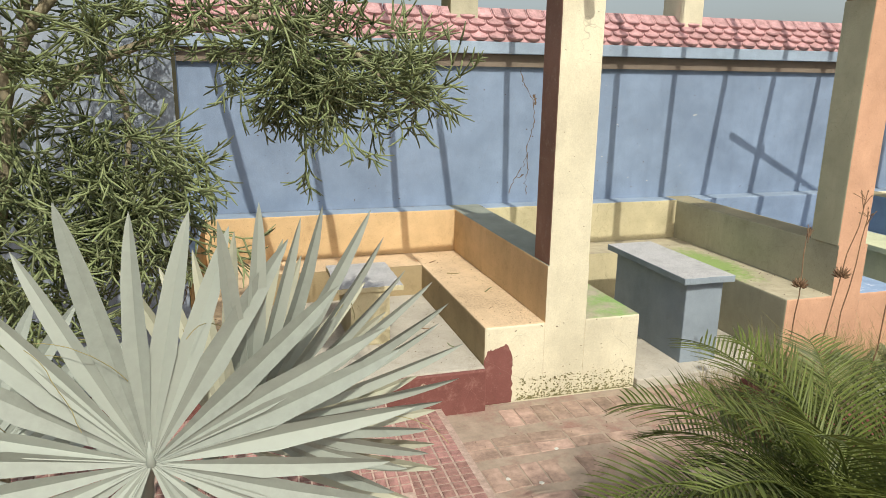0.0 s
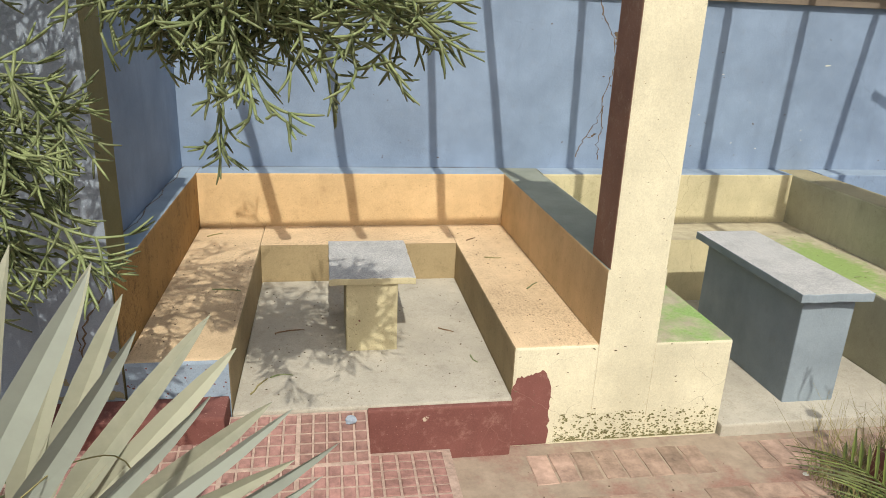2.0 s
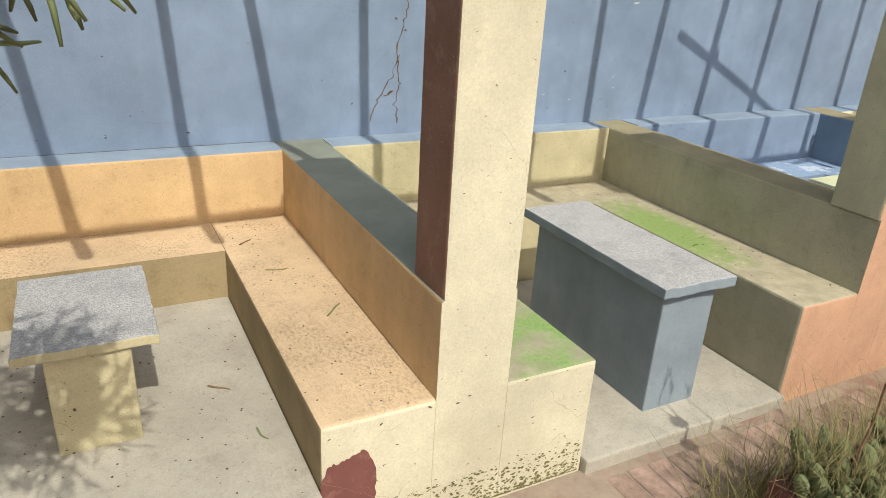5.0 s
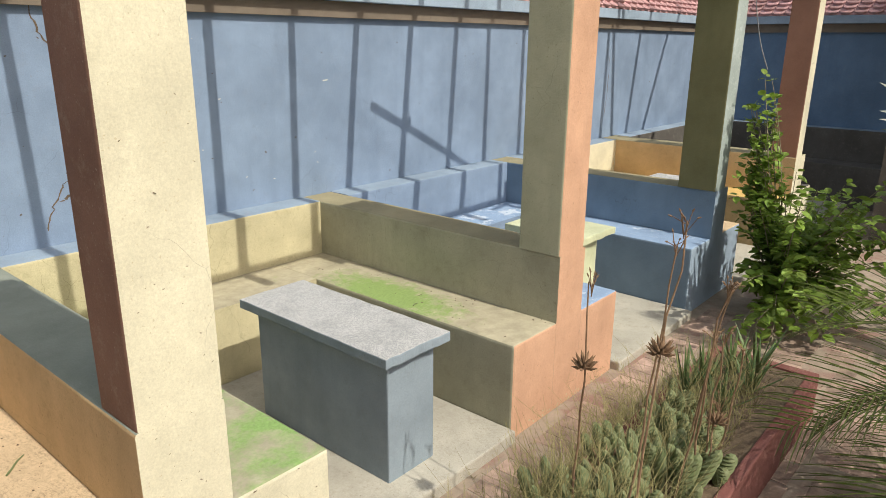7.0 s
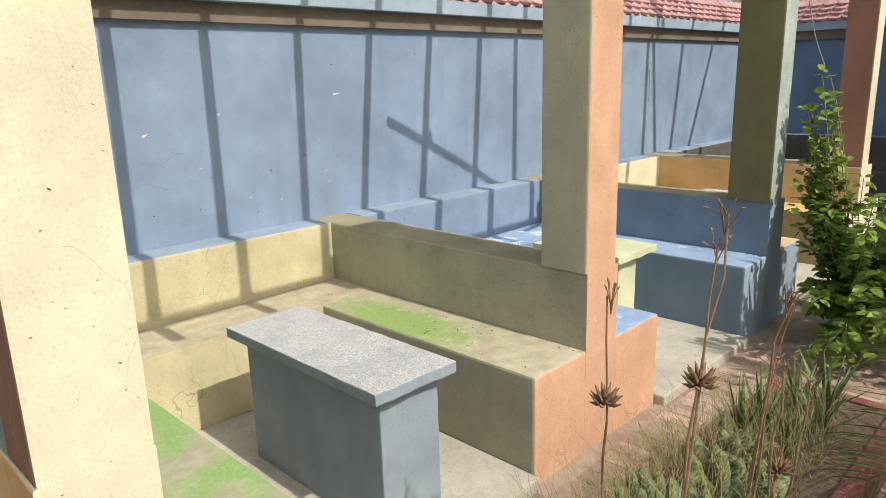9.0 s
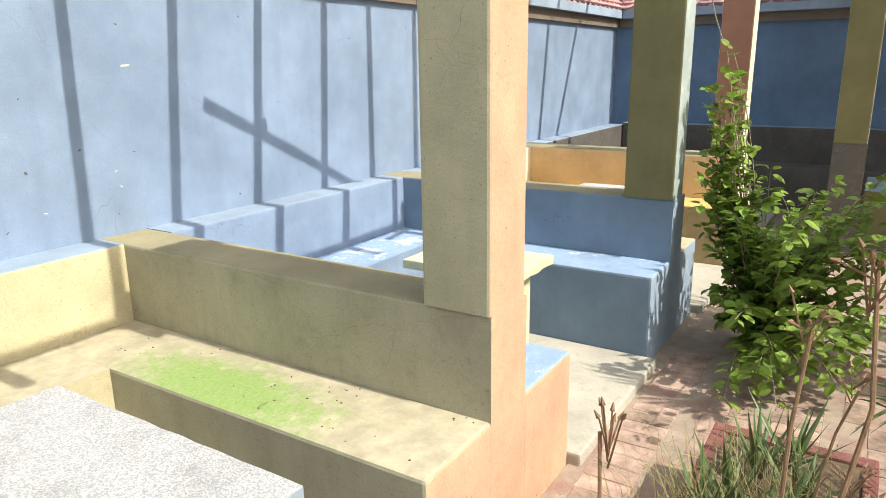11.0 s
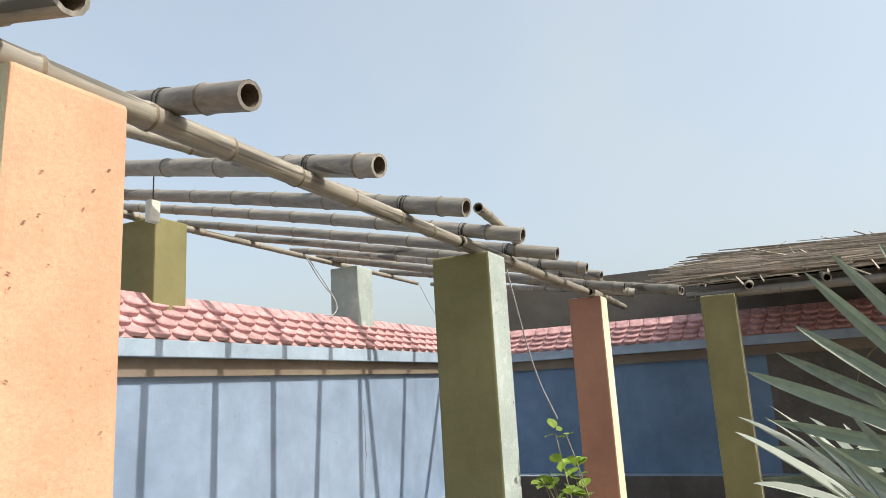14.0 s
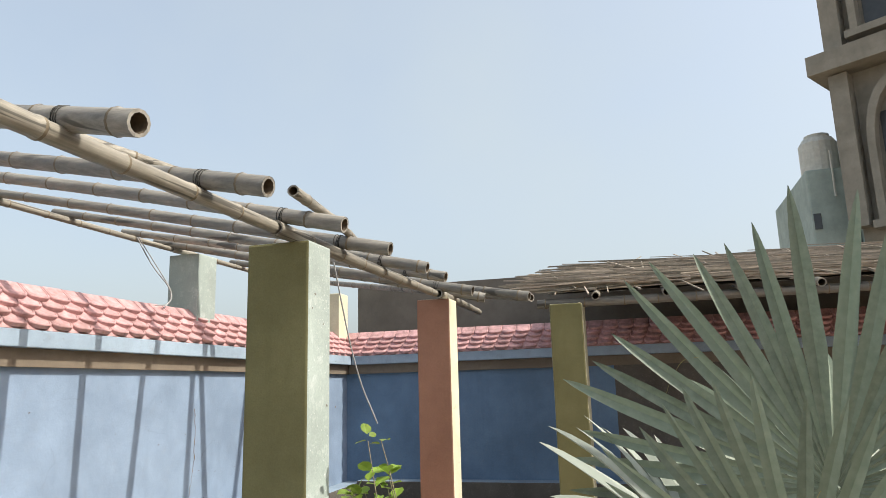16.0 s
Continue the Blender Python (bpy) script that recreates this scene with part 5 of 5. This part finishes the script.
# red paint smear on the first block
def smear():
    rr = random.Random(3)
    g = Geo()
    top = lambda x: 0.405 - 0.02 * math.sin((x - 1.517) * 30) - (0.1 * max(0, (x - 1.66) / 0.06) ** 2 if x > 1.66 else 0) - (0.09 * (1.545 - x) / 0.028 if x < 1.545 else 0)
    xs_ = [1.517 + 0.2 * k / 26 for k in range(27)]
    hi = [(x, PY0 - 0.0035, top(x) + rr.gauss(0, 0.006)) for x in xs_]
    lo = [(x, PY0 - 0.0035, 0.004) for x in xs_]
    side = [(1.717 + rr.gauss(0.004, 0.004), PY0 - 0.0035, hi[-1][2] * (1 - k / 12)) for k in range(1, 12)]
    ring = lo + side[::-1] + hi[::-1]
    c = (1.6, PY0 - 0.0035, 0.15)
    g.add(ring + [c], [(k, (k + 1) % len(ring), len(ring)) for k in range(len(ring))])
    solo("paint_smear", g, REDOXIDE, "smear of red oxide paint on the cream block", "paint", kind="structure")


smear()

# worn plaster: chips and flaked patches
def blobs(parent, x0, x1, z0, z1, y, n, size, flat, seed, name, mat, label):
    rr = random.Random(seed)
    g = Geo()
    for k in range(n):
        x, z = rr.uniform(x0, x1), z0 + (z1 - z0) * rr.random() ** (1.5 if n < 1000 else 2.2)
        s = size * rr.uniform(0.25, 1.0) ** 1.5
        tilt = rr.uniform(-0.7, 0.7)
        m = 9
        ring = []
        off = rr.uniform(0, 0.0016)
        for i in range(m):
            a = math.tau * i / m
            r = s * rr.uniform(0.5, 1.1)
            u, v = math.cos(a) * r, math.sin(a) * r * flat
            ring.append((min(max(x + u * math.cos(tilt) - v * math.sin(tilt), x0), x1), y - off, min(max(z + u * math.sin(tilt) + v * math.cos(tilt), z0), z1)))
        g.add(ring, [tuple(range(m))])
    tagged(part(name, g, mat, parent, label), kind="stuff")


benches = [o for o in scene.objects if o.name.startswith("masonry_bench")]
blobs(benches[0], 1.75, 2.63, 0.01, 0.17, PY0 - 0.002, 1100, 0.011, 0.6, 1, "flaked_paint", OLIVE_DARK, "flaked and mouldy paint")
blobs(benches[0], 1.53, 2.62, 0.03, 0.54, PY0 - 0.0025, 70, 0.011, 0.35, 2, "chips", SOIL, "small dark chips")
blobs(benches[0], 1.95, 2.22, 0.6, 2.6, PY0 - 0.0025, 44, 0.007, 0.35, 3, "chips", SOIL, "small dark chips")
blobs(benches[1], 4.3, 4.55, 0.6, 2.6, PY0 - 0.0025, 60, 0.006, 0.5, 4, "chips", BROWN, "small dark chips")
blobs(benches[1], 3.9, 5.0, 0.03, 0.53, PY0 - 0.0025, 50, 0.007, 0.5, 5, "chips", BROWN, "small dark chips")
blobs(benches[2], 6.61, 6.86, 0.6, 2.6, PY0 - 0.0025, 30, 0.012, 0.5, 6, "chips", GREYCON, "scuffed patches")
blobs(wall_back, -0.2, 11, 1.0, 2.1, WY - 0.0018, 130, 0.012, 0.6, 7, "chips", DARKCON, "small dark pits")
blobs(wall_back, 3.2, 4.6, 1.1, 2.1, WY - 0.0022, 12, 0.03, 0.3, 8, "splashes", TANK, "white paint splashes")

# a broken stone at the ramp, paper scraps and a red splash on the small table
def lump(name, at, s, seed, mat, label, cat, flat=0.6):
    rr = random.Random(seed)
    bm = bmesh.new()
    bmesh.ops.create_icosphere(bm, subdivisions=2, radius=s)
    for v in bm.verts:
        v.co *= 1 + rr.uniform(-0.22, 0.22)
        v.co.z *= flat
    low = min(v.co.z for v in bm.verts)
    me = bpy.data.meshes.new(name)
    for v in bm.verts:
        v.co = Vector(at) + v.co + Vector((0, 0, -low - 0.002))
    bm.to_mesh(me)
    bm.free()
    me.materials.append(mat)
    tagged(part(name, me, [mat]), label, cat)


lump("broken_stone", (0.74, 4.02, 0.258), 0.026, 1, GREYBLUE, "pale broken stone on the tiled ramp", "stone")
for k, (x, y) in enumerate(((1.52, 3.2), (1.36, 3.28), (1.75, 3.5), (2.9, 3.75))):
    lump("paper_scrap", (x, y, 0.004), 0.014, 5 + k, TANK, "scrap of pale litter on the walkway", "litter scrap", 0.3)
tables = [o for o in scene.objects if o.name.startswith("masonry_table")]
blobs(tables[0], 0.755, 0.815, 0.44, 0.475, 4.6585, 5, 0.03, 0.6, 31, "paint_splash", REDOXIDE, "red paint splash")
blobs(tables[0], 0.73, 1.0, 0.3, 0.68, 4.6588, 16, 0.006, 0.5, 32, "chips", SOIL, "small dark chips")

blobs(corner, -0.54, -0.24, 0.37, 0.62, PY0 - 0.002, 26, 0.03, 0.8, 41, "flaked_paint", OLIVETOP, "flaked and mouldy paint")
blobs(benches[4], -0.23, 0.2, 0.37, 0.53, PY0 - 0.002, 60, 0.007, 0.8, 42, "red_specks", REDOXIDE, "red paint specks")
blobs(benches[1], 4.0, 4.9, 0.0, 0.05, PY0 - 0.002, 60, 0.012, 0.7, 43, "flaked_paint", CREAM_DIM, "flaked paint at the foot")

# hanging wires, switch box and clip
def cable(pts, r, label, mat):
    q = [Vector(p) for p in pts]
    for _ in range(3):
        w = [q[0]]
        for a, b in zip(q, q[1:]):
            w += [a.lerp(b, 0.25), a.lerp(b, 0.75)]
        q = w + [q[-1]]
    g = Geo()
    g.tube(q, [r] * len(q), 5)
    return solo("hanging_cable", g, mat, label, "cable", "loose cables")


cable([(8.3, 6.5, 3.23), (8.4, 6.42, 3.0), (8.62, 6.4, 2.85), (8.6, 6.4, 2.72), (8.4, 6.38, 2.7)], 0.005, "loose grey wire hanging from the pergola", CABLE)
cable([(8.32, 6.5, 3.23), (8.5, 6.44, 3.0), (8.66, 6.4, 2.8), (8.5, 6.38, 2.69)], 0.004, "loose grey wire hanging from the pergola", CABLE)
cable([(10.4, 6.5, 3.2), (10.5, 6.4, 2.9), (10.7, 6.38, 2.75), (10.6, 6.35, 2.68)], 0.004, "loose grey wire hanging from the pergola", CABLE)
cable([(6.9, 4.16, 2.62), (7.02, 4.1, 2.1), (7.1, 4.02, 1.85)], 0.004, "thin string tying up the climber", CABLE)
t = thing("switch_box", "small cream switch box hanging on a wire", "switch", (5.46, 5.1, 2.78))
g = Geo()
g.box(5.437, 5.487, 5.085, 5.115, 2.74, 2.83)
part("case", g, TANK, t, bevel=0.004)
g = Geo()
g.tube([(5.462, 5.1, 2.828), (5.462, 5.1, 2.99)], [0.003, 0.003], 5)
part("wire", g, WIRE, t)

# ---- pieces of roofs and pavements ----
def scallop(w, L):
    """A shallow rounded tile with a thick lip and a groove inside it."""
    g = Geo()
    n, h = 12, w * 0.36
    out = [(-w / 2, L), (-w / 2, h)] + [(-w / 2 * math.cos(a), h - h * math.sin(a)) for a in [math.pi * k / n for k in range(1, n)]] + [(w / 2, h), (w / 2, L)]
    m = len(out)
    cy = w * 0.55
    lift = lambda x: 0.016 * (1 - (2 * x / w) ** 2)
    ring = lambda k, z: [(x * k, cy + (y - cy) * k if y < L - 1e-6 else y, z + lift(x * k)) for x, y in out]
    v = ring(1, -0.004) + ring(1.0, 0.022) + ring(0.95, 0.027) + ring(0.84, 0.025) + ring(0.81, 0.017) + ring(0.77, 0.022)
    f = []
    for r_ in range(5):
        f += [(r_ * m + i, r_ * m + i + 1, (r_ + 1) * m + i + 1, (r_ + 1) * m + i) for i in range(m - 1)]
    f.append(tuple(5 * m + i for i in range(m)))
    g.add(v, f)
    return g.mesh("roof_tile", [ROOFTILE])


TW, ROWS_N = 0.168, 4
tile_me = scallop(TW * 0.97, 0.15)
slope = math.degrees(math.atan2(0.248, 0.16))
SL = math.hypot(0.248, 0.16)
rest = Geo()
src_v = [v.co.copy() for v in tile_me.vertices]
src_f = [tuple(p.vertices) for p in tile_me.polygons]
count = 0
for row in range(ROWS_N):
    s = -0.008 + row * (SL - 0.005) / ROWS_N
    k = 0
    x = -0.5 + (TW / 2 if row % 2 else 0)
    while x < FX - 0.02 + 0.06 * row:
        m = Matrix.Translation((x + rnd.uniform(-0.003, 0.003), WY - 0.1 + s * math.cos(radians(slope)), 2.422 + s * math.sin(radians(slope)))) @ pose(0, 0, 0, slope - 15 + rnd.uniform(-1, 1), 0, rnd.uniform(-1, 1))
        if 0.6 < x < 9.4 and count < 180:
            ob = new("roof_tile", tile_me)
            ob.parent = wall_back
            ob.matrix_basis = m
            count += 1
        else:
            rest.add([m @ v for v in src_v], src_f)
        x += TW
tagged(part("roof_tiles", rest, ROOFTILE, wall_back), kind="stuff")
rest = Geo()
for row in range(ROWS_N):
    s = -0.008 + row * (SL - 0.005) / ROWS_N
    y = WY - 0.14 + 0.06 * row - (TW / 2 if row % 2 else 0)
    while y > -3.5:
        m = Matrix.Translation((FX - 0.1 + s * math.cos(radians(slope)), y, 2.422 + s * math.sin(radians(slope)))) @ pose(0, 0, 0, 0, 0, -90) @ pose(0, 0, 0, slope - 15, 0, rnd.uniform(-1, 1))
        if y > 2.6:
            ob = new("roof_tile", tile_me)
            ob.parent = wall_far
            ob.matrix_basis = m
        else:
            rest.add([m @ v for v in src_v], src_f)
        y -= TW
tagged(part("roof_tiles", rest, ROOFTILE, wall_far), kind="stuff")


# chequered tiles, each with raised squares
def chequer(n=5, w=0.3):
    g = Geo()
    c = w / n
    for i in range(n):
        for j in range(n):
            x, y = -w / 2 + c * (i + 0.5), -w / 2 + c * (j + 0.5)
            a, b = c * 0.42, c * 0.36
            v = [(x - a, y - a, 0), (x + a, y - a, 0), (x + a, y + a, 0), (x - a, y + a, 0), (x - b, y - b, 0.005), (x + b, y - b, 0.005), (x + b, y + b, 0.005), (x - b, y + b, 0.005)]
            g.add(v, [(4, 5, 6, 7), (0, 1, 5, 4), (1, 2, 6, 5), (2, 3, 7, 6), (3, 0, 4, 7)])
    return g.mesh("tile", [TILE])


cheq = chequer()
ramp_a = math.degrees(math.atan2(0.205, 0.998))
for i in range(-5, 2):
    for j in range(14):
        ob = new("tile", cheq)
        ob.parent = apron
        x, y = 0.355 + 0.31 * i, 3.94 - 0.305 * j
        if y > 3.1:
            ob.matrix_basis = Matrix.Translation((x, y, 0.065 + (y - 3.1) * 0.2054 + 0.0015)) @ pose(0, 0, 0, ramp_a)
        else:
            ob.matrix_basis = Matrix.Translation((x, y, 0.065 - (3.1 - y) * 0.00845 + 0.0015))
for j in range(11):
    ob = new("tile", cheq)
    ob.parent = apron
    y = 3.89 - 0.305 * j
    ob.matrix_basis = Matrix.Translation((0.99, y, 0.0565 if y > 2.2 else 0.0565 - (2.2 - y) * 0.008))
    ob.scale = (1.24, 1, 1)


# bricks of the walk, worn almost level with the cement
def brick_mesh(k):
    rr = random.Random(k)
    g = Geo()
    a, b = 0.11, 0.052
    o = [(-a, -b), (0, -b), (a, -b), (a, 0), (a, b), (0, b), (-a, b), (-a, 0)]
    lo = [(x + rr.gauss(0, 0.002), y + rr.gauss(0, 0.002), 0) for x, y in o]
    hi = [(x * 0.96 + rr.gauss(0, 0.002), y * 0.93 + rr.gauss(0, 0.002), 0.005 + rr.gauss(0, 0.0007)) for x, y in o]
    g.add(lo + hi, [(i, (i + 1) % 8, 8 + (i + 1) % 8, 8 + i) for i in range(8)] + [tuple(range(8, 16))])
    return g.mesh("brick", [BRICK])


bricks = [brick_mesh(k) for k in range(5)]
nb = 0
for row, (y, vertical) in enumerate(((3.93, True), (3.66, False), (3.545, False), (3.3, True), (3.06, False), (2.94, False), (2.7, True))):
    x = 1.3
    while x < 6.6 and nb < 290:
        if rnd.random() > 0.16:
            ob = new("brick", bricks[nb % 5])
            ob.parent = walkway
            ob.matrix_basis = Matrix.Translation((x, y + rnd.gauss(0, 0.004), -0.0012)) @ pose(0, 0, 0, 0, 0, (90 if vertical else 0) + rnd.gauss(0, 1))
            nb += 1
        x += 0.113 if vertical else 0.232
